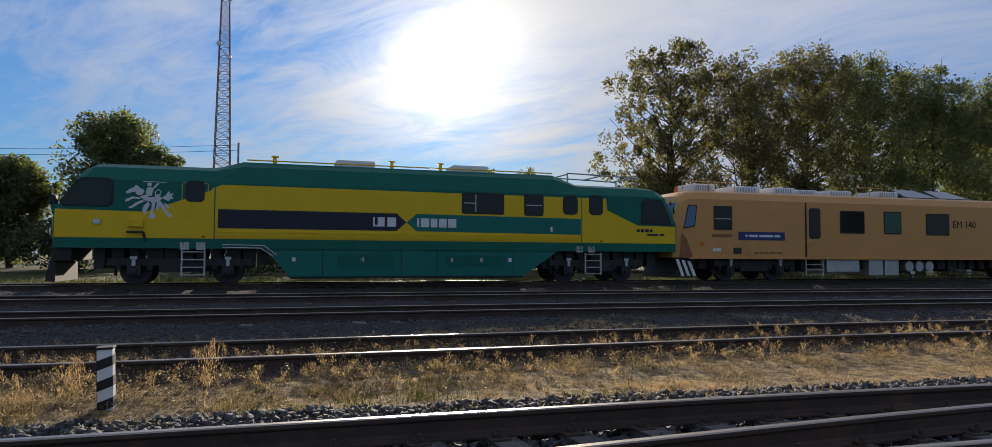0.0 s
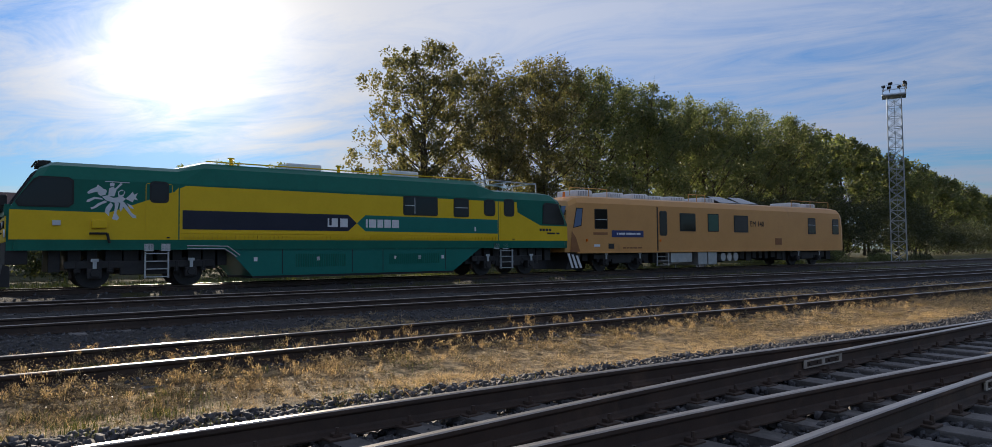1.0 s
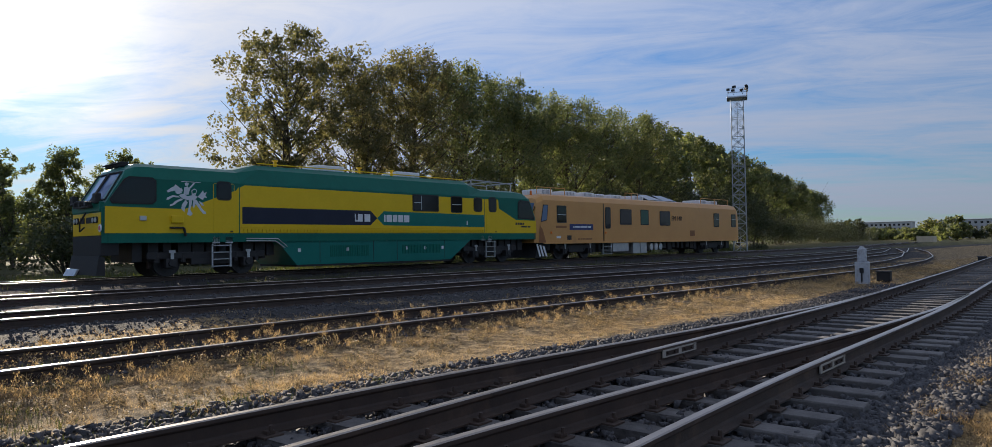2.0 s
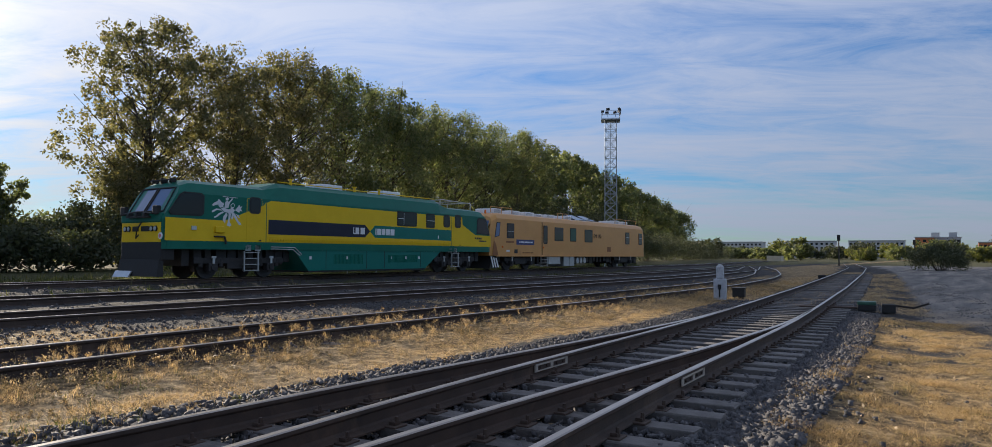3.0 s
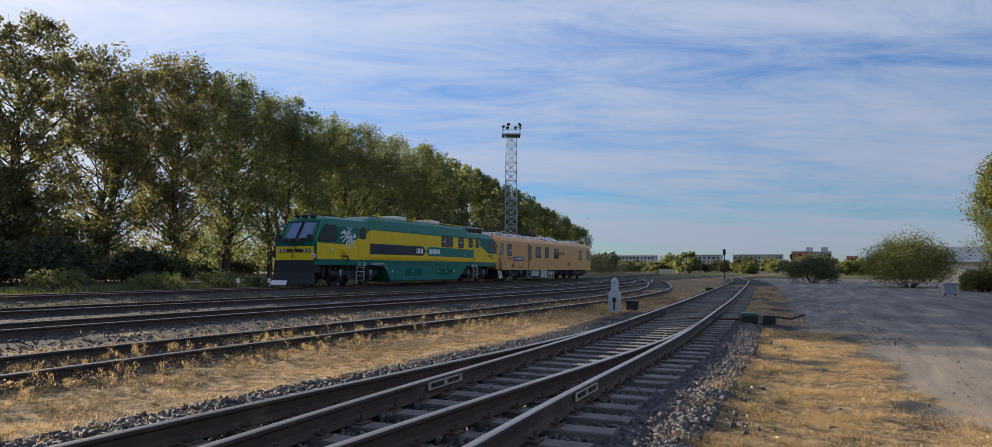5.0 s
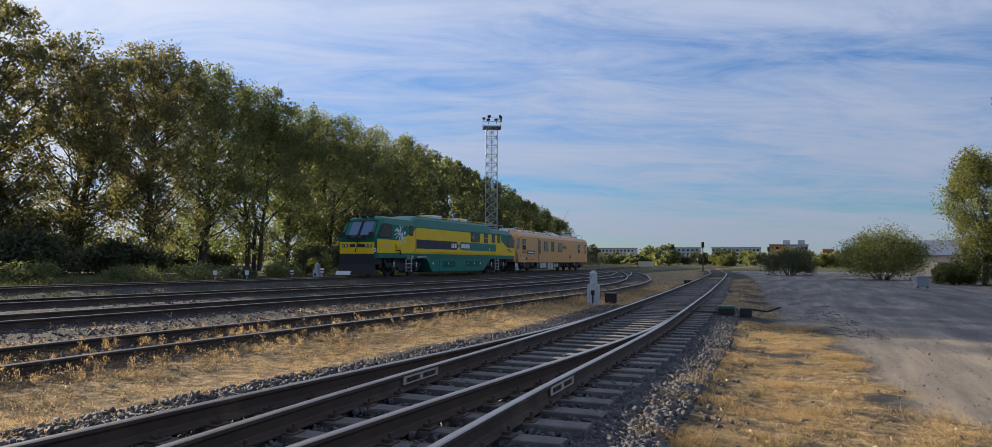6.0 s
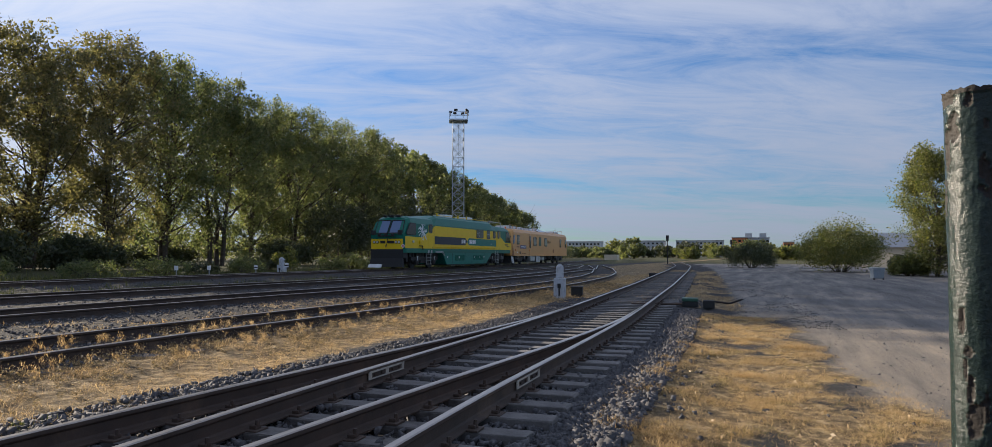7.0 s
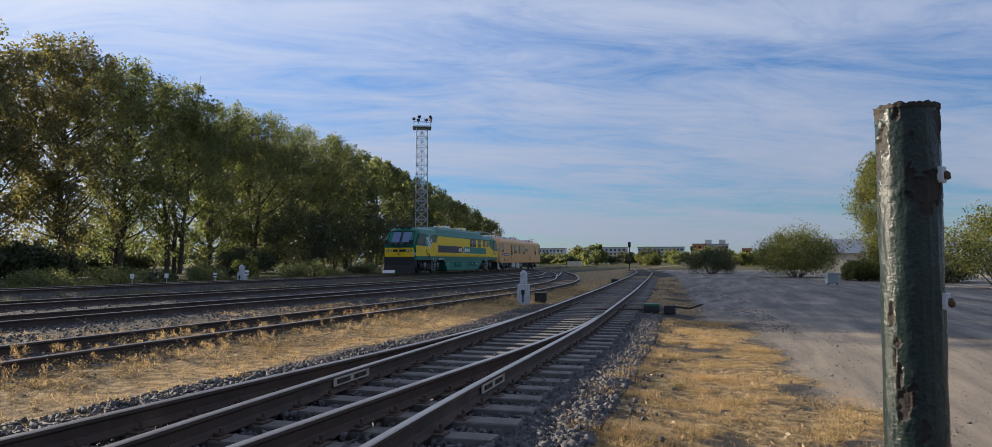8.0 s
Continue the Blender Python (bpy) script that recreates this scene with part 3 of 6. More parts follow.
def ballast():
    rng = np.random.default_rng(3)
    cs, ss = [], []

    def scatter(n, x0, x1, lo, hi, size, keep):
        xs = x0 + (x1 - x0) * rng.random(n) ** 1.25
        for x in xs:
            a, b = lo(x), hi(x)
            y = rng.uniform(a, b)
            if rng.random() > keep(x, y):
                continue
            s = size * rng.uniform(.55, 1.5)
            inside = min(abs(y - line_y(LINE_Q, x)), abs(y - line_y(LINE_P, x))) < 1.35 and y < 5
            cs.append((x, y, ground_z(x, y) + s * 0.25 + (rng.uniform(-.01, .03) if inside else 0.0)))
            ss.append(s)

    scatter(52000, -4, 24, lambda x: line_y(LINE_Q, x) - 2.6, lambda x: max(line_y(LINE_Q, x), line_y(LINE_P, min(x, 17))) + 2.25, 0.024,
            lambda x, y: 0.55 if abs(y - line_y(LINE_Q, x)) < 0.9 else (1.0 if y > line_y(LINE_Q, x) - 1.85 + .5 * fbm(x, y, 0.8, 61.0) else 0.03))
    scatter(11000, 2.5, 20, lambda x: line_y(LINE_Q, x) - 2.05, lambda x: line_y(LINE_Q, x) - 1.3, 0.026, lambda x, y: 1.0)
    scatter(28000, -6, 40, lambda x: line_y(LINE_C, x) - 1.2, lambda x: line_y(LINE_D, x) + 1.6, 0.026, lambda x, y: 0.8)
    scatter(9000, -12, 50, lambda x: line_y(LINE_D, x) + 1.6, lambda x: line_y(LINE_F, x) + 2.0, 0.034, lambda x, y: 0.8)
    scatter(6000, 17, 48, lambda x: line_y(LINE_Q, x) - 5.0, lambda x: line_y(LINE_Q, x) - 1.8, 0.014, lambda x, y: max(0.05, min(1.0, 0.5 + 2.5 * fbm(x * .35, y, 0.9, 31.0))))
    scatter(350, 3, 16, lambda x: -2.5, lambda x: 1.9, 0.018, lambda x, y: 0.6)
    scatter(9000, 3, 45, lambda x: -9.0, lambda x: 1.0, 0.008, lambda x, y: lot_zone(x, y))
    stones("ballast_stones", cs, ss, "loose dark grey ballast stones between the rails", rng)


ballast()


def blades(name, roots, heights, widths, mat, label, rng, lean=0.35, category="grass", short=False):
    n = len(roots)
    roots, h, w = np.asarray(roots), np.asarray(heights)[:, None], np.asarray(widths)[:, None]
    a = rng.uniform(0, 2 * np.pi, n)
    side = np.stack([np.cos(a), np.sin(a), np.zeros(n)], 1)
    b = rng.uniform(0, 2 * np.pi, n)
    bend = np.stack([np.cos(b), np.sin(b), np.zeros(n)], 1) * rng.uniform(0, lean, (n, 1)) * h
    up = np.array([0, 0, 1.0])
    p0, p1 = roots - side * w, roots + side * w
    m0, m1 = roots + bend * .35 + up * h * .6 - side * w * .7, roots + bend * .35 + up * h * .6 + side * w * .7
    t0, t1 = roots + bend + up * h - side * w * .15, roots + bend + up * h + side * w * .15
    if short:
        v = np.stack([p0, p1, t1, t0], 1).reshape(-1, 3)
        return stuff(name, v, np.arange(n * 4).reshape(-1, 4), mat, label, category)
    v = np.stack([p0, p1, m1, m0, t1, t0], 1).reshape(-1, 3)
    i = (np.arange(n) * 6)[:, None]
    f = np.concatenate([i + [0, 1, 2, 3], i + [3, 2, 4, 5]], 0)
    return stuff(name, v, f, mat, label, category)


def grasses():
    rng = np.random.default_rng(11)
    roots, hs, ws = [], [], []

    def sow(n, x0, x1, y0, y1, zone, h, w, power=1.6, tuft=5):
        made = 0
        for _ in range(n):
            x = x0 + (x1 - x0) * rng.random() ** power
            y = rng.uniform(y0, y1)
            if rng.random() > zone(x, y):
                continue
            size = 0.35 + 1.5 * max(0, fbm(x, y, 2.2, 2.0) + 0.25) + 0.5 * max(0, fbm(x, y, 0.5, 2.0))
            for _ in range(tuft):
                dx, dy = rng.normal(0, .05, 2)
                roots.append((x + dx, y + dy, ground_z(x, y) - 0.01))
                hs.append(h * size * rng.uniform(.4, 1.3))
                ws.append(w * rng.uniform(.6, 1.3))

    sow(60000, -4, 40, 5.8, 10.5, lambda x, y: dry_zone(x, y) * max(0.2, min(1.0, 0.65 + 1.6 * fbm(x, y, 1.3, 21.0))), 0.055, 0.0020, 1.6, 7)
    sow(64000, 2.5, 20, -3.5, 1.8, lambda x, y: dry_zone(x, y) * max(0.15, min(1.0, 0.65 + 1.5 * fbm(x, y, 1.6, 23.0))), 0.046, 0.0021, 1.4, 9)
    sow(9000, 0, 45, 9.5, 14.5, dry_zone, 0.07, 0.0030)
    sow(14000, 20, 60, -4, 9, dry_zone, 0.09, 0.004, 1.3)
    blades("dry_grass", roots, hs, ws, M_DRY, "short sun-dried straw-coloured grass", rng, 2.2, short=True)
    roots, hs, ws = [], [], []
    sow(14000, -30, 90, 30, 38, green_zone, 0.24, 0.010, 1.0, 4)
    sow(3500, 5, 60, 15, 26, green_zone, 0.18, 0.010, 1.0, 4)
    sow(4000, 30, 110, -30, -8, lambda x, y: 1 - lot_zone(x, y), 0.5, 0.03, 1.0, 3)
    sow(8000, -5, 6, 5.9, 10.5, lambda x, y: max(0.0, min(1.0, 0.35 + 1.5 * fbm(x, y, 0.8, 27.0))) * max(0.0, min(1.0, (6 - x) / 5)), 0.06, 0.003, 1.0, 7)
    blades("green_grass", roots, hs, ws, M_GRASS, "rough dark green grass and weeds beside the tracks", rng, 0.5)
    # low green turf in patches among the dry grass
    roots, hs, ws = [], [], []
    sow(24000, 2.5, 20, -3.5, 1.8, lambda x, y: dry_zone(x, y) * max(0.0, min(1.0, 0.25 + 2.2 * fbm(x, y, 0.9, 14.0))), 0.034, 0.0028, 1.5, 7)
    sow(5000, -4, 40, 5.8, 10.5, lambda x, y: dry_zone(x, y) * max(0.0, min(1.0, 2.0 * fbm(x, y, 0.7, 17.0))), 0.045, 0.003, 1.6, 6)
    blades("turf", roots, hs, ws, M_TURF, "low olive-green turf patches among the dry grass", rng, 2.0, short=True)
    # taller dead weeds with seed heads along the siding
    roots, hs, ws = [], [], []
    for _ in range(760):
        x = -3 + 32 * rng.random() ** 1.2
        y = line_y(LINE_C, x) + rng.choice([-1.5, -1.1, -0.4, 0.4, 1.2]) + rng.normal(0, .3)
        H = 0.15 * (0.3 + rng.random()) * (1.35 if rng.random() < .15 else 1)
        z = ground_z(x, y)
        lean = rng.normal(0, .3, 2)
        for s in np.linspace(0.0, 1.0, 12):
            c = (x + lean[0] * H * s, y + lean[1] * H * s, z + H * s * 0.9)
            for _ in range(1 if s < .25 else 6):
                roots.append((c[0] + rng.normal(0, .022), c[1] + rng.normal(0, .022), c[2]))
                hs.append(0.014 + 0.03 * rng.random())
                ws.append(0.0019)
    blades("dry_weeds", roots, hs, ws, M_DRY, "tall dead weeds with seed heads beside the siding", rng, 1.1, "weeds")

    # low bushy weeds matted along the siding
    cs, rs = [], []
    for _ in range(9000):
        x = -4 + 38 * rng.random() ** 1.5
        y = line_y(LINE_C, x) + rng.choice([-2.2, -1.7, -1.3, -1.0, -.3, .3, 1.2, 1.8]) + rng.normal(0, .35)
        if y < 6.2 or rng.random() > max(.12, min(1.0, .55 + 1.4 * fbm(x, y, .9, 33.0))):
            continue
        r = rng.uniform(.03, .085) * (1.25 if y > line_y(LINE_C, x) - 1.6 else .8)
        cs.append((x, y, ground_z(x, y) + r * .8))
        rs.append(r)
    v, f = leaf_cards(cs, rs, 26, .011, rng, .95)
    stuff("bushy_weeds", v, f, M_WEED, "low dry bushy weeds matted beside the rails", "weeds")
    # two plumed stalks near the marker post
    for x, y, H in ((-.50, 6.75, .58), (-1.62, 6.9, .40)):
        roots, hs, ws = [], [], []
        for s in np.linspace(0.0, 1.0, 46):
            spread = .004 if s < .3 else .045 * math.sin(math.pi * min(1, (s - .3) / .72)) + .006
            for _ in range(2 if s < .3 else 12):
                roots.append((x + .06 * s + rng.normal(0, spread), y + rng.normal(0, spread), ground_z(x, y) + H * s))
                hs.append(.02 + .025 * rng.random())
                ws.append(.002)
        blades("weed_stalk", roots, hs, ws, M_DRY, "tall dry weed stalk with a bushy seed plume", rng, 1.0, "weed")

    # fallen leaves on the trampled grass
    n = 520
    cs = []
    while len(cs) < n:
        x, y = 3 + 14 * rng.random() ** 1.4, rng.uniform(-3, 1.6)
        if rng.random() < dry_zone(x, y):
            cs.append((x, y, ground_z(x, y) + .012))
    v, f = leaf_cards(cs, [.004] * n, 1, .022, rng)
    stuff("fallen_leaves", v, f, M_LITTER, "pale dry leaves scattered on the trampled grass", "fallen leaves")


M_WEED = leaf_material("dry_weed_leaves", (0.085, 0.072, 0.042), (0.24, 0.185, 0.105), (0.52, 0.40, 0.25), 0.4, (1.2, 1.12, 0.9))
M_LITTER = leaf_material("dry_leaf_litter", (0.30, 0.20, 0.10), (0.50, 0.38, 0.22), (0.68, 0.58, 0.42), 0.25, (1.2, 1.1, 0.9))

# ---- trees and shrubs ----


def leaf_cards(centres, radii, count, size, rng, squash=0.8):
    n = len(centres) * count
    c = np.repeat(np.asarray(centres), count, 0)
    r = np.repeat(np.asarray(radii), count)[:, None]
    d = rng.normal(0, 1, (n, 3))
    d /= np.linalg.norm(d, axis=1)[:, None]
    p = c + d * r * rng.random((n, 1)) ** .45 * np.array([1, 1, squash])
    u = rng.normal(0, 1, (n, 3))
    u /= np.linalg.norm(u, axis=1)[:, None]
    w = np.cross(u, rng.normal(0, 1, (n, 3)))
    w /= np.linalg.norm(w, axis=1)[:, None]
    s = size * rng.uniform(.6, 1.35, (n, 1))
    v = np.stack([p - u * s, p + w * s * .55, p + u * s, p - w * s * .55], 1).reshape(-1, 3)
    f = np.arange(n * 4).reshape(-1, 4)
    return v, f


def tree(name, x, y, height, width, label, mat=None, seed=1, trunk=0.25, clear=0.22, clumps=60, per=70, leaf=0.14, gaps=0.0, category="tree", stems=1, lean=(0, 0), tight=1.0):
    rng = np.random.default_rng(seed)
    z0 = ground_z(x, y) - 0.1
    top = empty(name, pose(x, y, z0), label, category, "trees along the yard")
    bm = bmesh.new()
    ends = []
    for s in range(stems):
        off = rng.normal(0, 0.35 * (stems > 1), 2)
        tip = Vector((off[0] * 3 + lean[0] + rng.normal(0, .4), off[1] * 3 + lean[1] + rng.normal(0, .4), height * rng.uniform(.80, .93)))
        base = Vector((off[0], off[1], 0))
        pts = []
        for i in range(8):
            u = i / 7
            p = base.lerp(tip, u) + Vector((rng.normal(0, .18), rng.normal(0, .18), 0)) * (u > 0)
            pts.append(p)
        for i in range(7):
            r0, r1 = trunk * (1 - .88 * i / 7), trunk * (1 - .88 * (i + 1) / 7)
            cyl(bm, pts[i], pts[i + 1], r0, r1, 7, False)
        limbs = max(9, clumps // (4 * stems))
        for i in range(limbs):
            u = clear + (0.97 - clear) * (i + rng.random()) / limbs
            k = min(6, int(u * 7))
            root = pts[k].lerp(pts[k + 1], u * 7 - k)
            a = rng.uniform(0, 2 * math.pi)
            env = math.sin(math.pi * min(1, max(0.05, (u - clear * .6) / (1.05 - clear * .6))) ** .8) * .5 + .22
            reach = width * .5 * env * rng.uniform(.7, 1.25)
            end = root + Vector((math.cos(a) * reach, math.sin(a) * reach, reach * rng.uniform(.45, 1.3)))
            mid = root.lerp(end, .5) + Vector((0, 0, -.08 * reach))
            r = trunk * .42 * (1 - .7 * u)
            cyl(bm, root, mid, r, r * .6, 5, False)
            cyl(bm, mid, end, r * .6, r * .2, 5, False)
            ends += [end, mid, end.lerp(mid, .5)]
        ends += [pts[-1], pts[-2]]
    part("trunk", bm, M_BARK, top)
    E = np.array([tuple(e) for e in ends])
    pick = rng.integers(0, len(E), clumps)
    cen = E[pick] + rng.normal(0, width * .07, (clumps, 3))
    if gaps:
        cen = cen[rng.random(len(cen)) > gaps]
    cen[:, 2] = np.maximum(cen[:, 2], height * clear * .75)
    # keep the outline a rounded dome
    u = np.clip((cen[:, 2] / height - .5) / .46, 0, 1)
    far = np.linalg.norm(cen[:, :2], axis=1)
    limit = width * .56 * np.sqrt(1 - .93 * u * u) * rng.uniform(.85, 1.0, len(cen))
    cen[:, :2] *= np.minimum(1, limit / np.maximum(far, .01))[:, None]
    cen[:, 2] = np.minimum(cen[:, 2], height * rng.uniform(.93, .98, len(cen)))
    rad = rng.uniform(.55, 1.2, len(cen)) * width * .108 * tight
    v, f = leaf_cards(cen, rad, per, leaf, rng, 1.15)
    crown = stuff("crown", v, f, mat or M_LEAF, "", "")
    crown.parent = top
    return top


def shrub(name, x, y, wx, wy, h, label, mat=None, seed=1, n=46, per=80, leaf=0.11, category="shrub"):
    rng = np.random.default_rng(seed)
    z0 = ground_z(x, y)
    top = empty(name, pose(x, y, z0), label, category, "shrubs round the yard")
    bm = bmesh.new()
    cen, rad = [], []
    for i in range(n):
        a, u = rng.uniform(0, 2 * math.pi), rng.random() ** .5
        px, py = math.cos(a) * u * wx * .42, math.sin(a) * u * wy * .42
        pz = h * (0.18 + 0.66 * rng.random() * math.sqrt(max(.05, 1 - .8 * u * u)))
        cen.append((px, py, pz))
        rad.append(rng.uniform(.10, .2) * (wx + wy + h) / 3)
        if i < 12:
            cyl(bm, (px * .15, py * .15, -.1), (px, py, pz), .05, .012, 5, False)
    part("stem", bm, M_BARK, top)
    v, f = leaf_cards(cen, rad, per, leaf, rng, .95)
    crown = stuff("leaves", v, f, mat or M_LEAF_DARK, "", "")
    crown.parent = top
    return top


grasses()


FAR = 1.35


def woods():
    # the open poplar at the end of the row, then the row itself
    tree("tree", 24.9 * FAR, 42.5 * FAR, 15.8 * FAR, 10.2 * FAR, "tall open poplar with browning leaves and gaps between the branches", M_LEAF_BROWN, seed=4, stems=2, clumps=420, per=70, leaf=.15, clear=.05, gaps=.16, trunk=.28, tight=.52)
    rng = random.Random(21)
    row = [(30.0, 41.5, 14.6, 8.0), (34.5, 40.5, 15.0, 8.5), (39.5, 41.0, 14.6, 8.6), (44.5, 40.5, 14.4, 8.6), (49.5, 41, 14.3, 8.4), (55.0, 41.5, 14.5, 8.8),
           (61, 42, 14.2, 9.0), (67, 42, 14.4, 9.0), (74, 43, 14.0, 9.5), (82, 43.5, 13.6, 10), (91, 45, 13.2, 10.5), (101, 46, 12.6, 11), (112, 47.5, 11.6, 11), (125, 49, 10.6, 12), (140, 51, 9.4, 12)]
    for i, (x, y, h, w) in enumerate(row):
        tree("tree", x * FAR, y * FAR, h * 1.03 * FAR, w * (1.27 if i < 7 else 1.15) * FAR, "mature poplar with browning leaves in a dense row" if i < 2 else "mature poplar in a dense dark green row", M_LEAF_BROWN if i < 2 else M_LEAF, seed=31 + i, stems=3 if i < 7 else 2, clumps=400 if i < 8 else 220, per=90 if i < 8 else 80, leaf=.135 if i < 8 else .24, clear=.11, gaps=.14, trunk=.26, tight=.62)
    for i, (x, y, h, w) in enumerate([(63, 50, 13, 10), (77, 52, 12.5, 11), (95, 54, 12, 12)]):
        tree("tree", x * FAR, y * FAR, h * FAR, w * FAR, "mature poplar behind the front row", seed=71 + i, stems=2, clumps=120, per=60, leaf=.28, clear=.14, trunk=.26)
    for i, (x, y, wx, wy, h) in enumerate([(50, 38.5, 7, 4, 2.4), (57, 38, 10, 4, 7.4), (64, 38.5, 10, 4.5, 8.0), (72, 38, 11, 5, 8.2), (80, 38.5, 11, 5, 8.0), (90, 39, 12, 5, 7.4), (102, 40, 13, 6, 5.2),
                                           (116, 42, 15, 6, 5.0), (132, 44, 17, 7, 4.6), (150, 47, 18, 8, 4.0), (170, 50, 20, 8, 3.4), (36, 45, 9, 5, 2.0), (27, 43, 8, 4, 4.4), (21, 41, 7, 4, 4.2), (15, 42, 8, 5, 5.0), (8, 46, 10, 5, 4.6), (23, 36, 7, 3, 2.6), (16.5, 36, 7, 3, 2.4), (30, 37, 6, 3, 2.2), (43, 45, 9, 4, 1.8)]):
        shrub("shrub", x * FAR, y * FAR, wx * FAR, wy * FAR, h * FAR, "dark dense shrub below the poplars", seed=101 + i, n=120, per=80, leaf=.14)
    shrub("shrub", 47.5, 36.5, 2.6, 2.2, 2.5, "small bright yellow-green sapling shrub at the trackside", M_LEAF_LIGHT, 140, 30, 60, .08)
    for i, (x, y, h, w) in enumerate([(-12.8, 61, 11.9, 9.5), (-19.0, 60, 8.2, 6.5), (-9.6, 63, 9.6, 6.0)]):
        tree("tree", x, y, h, w, "round dark tree beyond the train track", seed=150 + i, clumps=300, per=80, leaf=.15, clear=.12, tight=.9)
    for i, (x, y, wx, wy, h) in enumerate([(-22, 52, 10, 5, 5.0), (-12, 50, 9, 5, 4.2), (-30, 50, 10, 6, 5), (-3, 52, 9, 5, 3.4), (6, 54, 9, 5, 3.2)]):
        shrub("shrub", x, y, wx, wy, h, "low dark shrub beyond the train track", seed=160 + i, n=50, per=70, leaf=.15)
    for i in range(15):
        shrub("shrub", -16 + 12 * i, 92 + 2 * math.sin(i * 2.1), 15, 6, 6.4 + .9 * math.sin(i * 1.7), "dense shrub closing the view behind the poplars", M_LEAF, 300 + i, 50, 60, .3)
    for i in range(16):
        shrub("shrub", 26 + 4.0 * i + rng.uniform(-1, 1), 36.5 + rng.uniform(-.9, 3.5), rng.uniform(3, 5), 2.2, rng.uniform(.8, 1.9), "low rank weeds and saplings along the far track", rng.choice([M_LEAF, M_LEAF_DARK]), 330 + i, 34, 60, .07)
    for i, (x, y, h, w) in enumerate([(12.6, 55, 8.0, 4.6), (15.8, 56, 8.5, 4.8), (19.2, 55, 8.3, 4.6), (22.4, 57, 8.0, 4.4)]):
        tree("tree", x, y, h, w, "small leafy tree behind the train track", seed=170 + i, clumps=150, per=70, leaf=.10, clear=.1, trunk=.12, tight=.8)
    for i, (x, y, wx, wy, h) in enumerate([(5, 43, 8, 4, 3.6), (12, 42, 8, 4, 3.2), (-2, 44, 8, 4, 3.4)]):
        shrub("shrub", x, y, wx, wy, h, "dark dense shrub behind the train track", seed=175 + i, n=70, per=80, leaf=.10)
    for i, (x, y, h, w) in enumerate([(31.5, 56.5, 9.0, 7.5)]):
        tree("tree", x, y, h, w, "slender young tree in front of the poplars", M_LEAF_BROWN, seed=190 + i, gaps=.2, clumps=220, per=70, leaf=.12, clear=.04, trunk=.12, tight=.8, stems=3)
    # yard side
    shrub("shrub", 70.5, -5.3, 8.6, 7.5, 5.2, "large rounded willow shrub beside the yard", M_LEAF_LIGHT, 180, 150, 200, .07)
    shrub("shrub", 88, 2.6, 8, 6.5, 3.4, "dark low shrub beside the yard", M_LEAF_DARK, 181, 80, 150, .08)
    tree("birch_tree", 59.5, -10.7, 9.4, 6.2, "weeping birch with hanging pale green leaves", M_LEAF_LIGHT, 182, clumps=300, per=130, leaf=.07, clear=.04, trunk=.16, tight=1.05)
    for i, (x, y, wx, wy, h) in enumerate([(58, -13.5, 6, 5, 2.4), (66, -10.0, 5, 3, 1.8), (46, -13.8, 7, 6, 5.4), (50, -20, 9, 7, 5.8), (60, -9.0, 3, 3, 1.6)]):
        shrub("shrub", x, y, wx, wy, h, "shrub at the edge of the yard", M_LEAF_LIGHT if i > 1 else M_LEAF_DARK, 185 + i, 90, 150, .07)
    # distant tree line
    for i in range(46):
        x = rng.uniform(200, 340)
        y = -40 + 150 * (i + rng.random()) / 46
        shrub("shrub", x, y, rng.uniform(7, 12), rng.uniform(7, 12), rng.uniform(4.0, 8.4), "distant sunlit trees past the end of the yard", rng.choice([M_LEAF_LIGHT, M_LEAF, M_LEAF_DARK]), 200 + i, 30, 80, .36)


woods()

# ---- fixed things of the yard ----


def lattice(bm, w0, w1, h, panels, r, rd, tri=False):
    n = 3 if tri else 4
    corner = lambda i, u: Vector((math.cos(math.pi / 4 + 2 * math.pi * i / n), math.sin(math.pi / 4 + 2 * math.pi * i / n), 0)) * (w0 + (w1 - w0) * u) * .7071 + Vector((0, 0, h * u))
    for i in range(n):
        cyl(bm, corner(i, 0), corner(i, 1), r, r * .8, 6)
    for p in range(panels):
        a, b = p / panels, (p + 1) / panels
        for i in range(n):
            j = (i + 1) % n
            cyl(bm, corner(i, a), corner(j, b), rd, rd, 4, False)
            cyl(bm, corner(j, a), corner(i, b), rd, rd, 4, False)
            cyl(bm, corner(i, b), corner(j, b), rd, rd, 4, False)


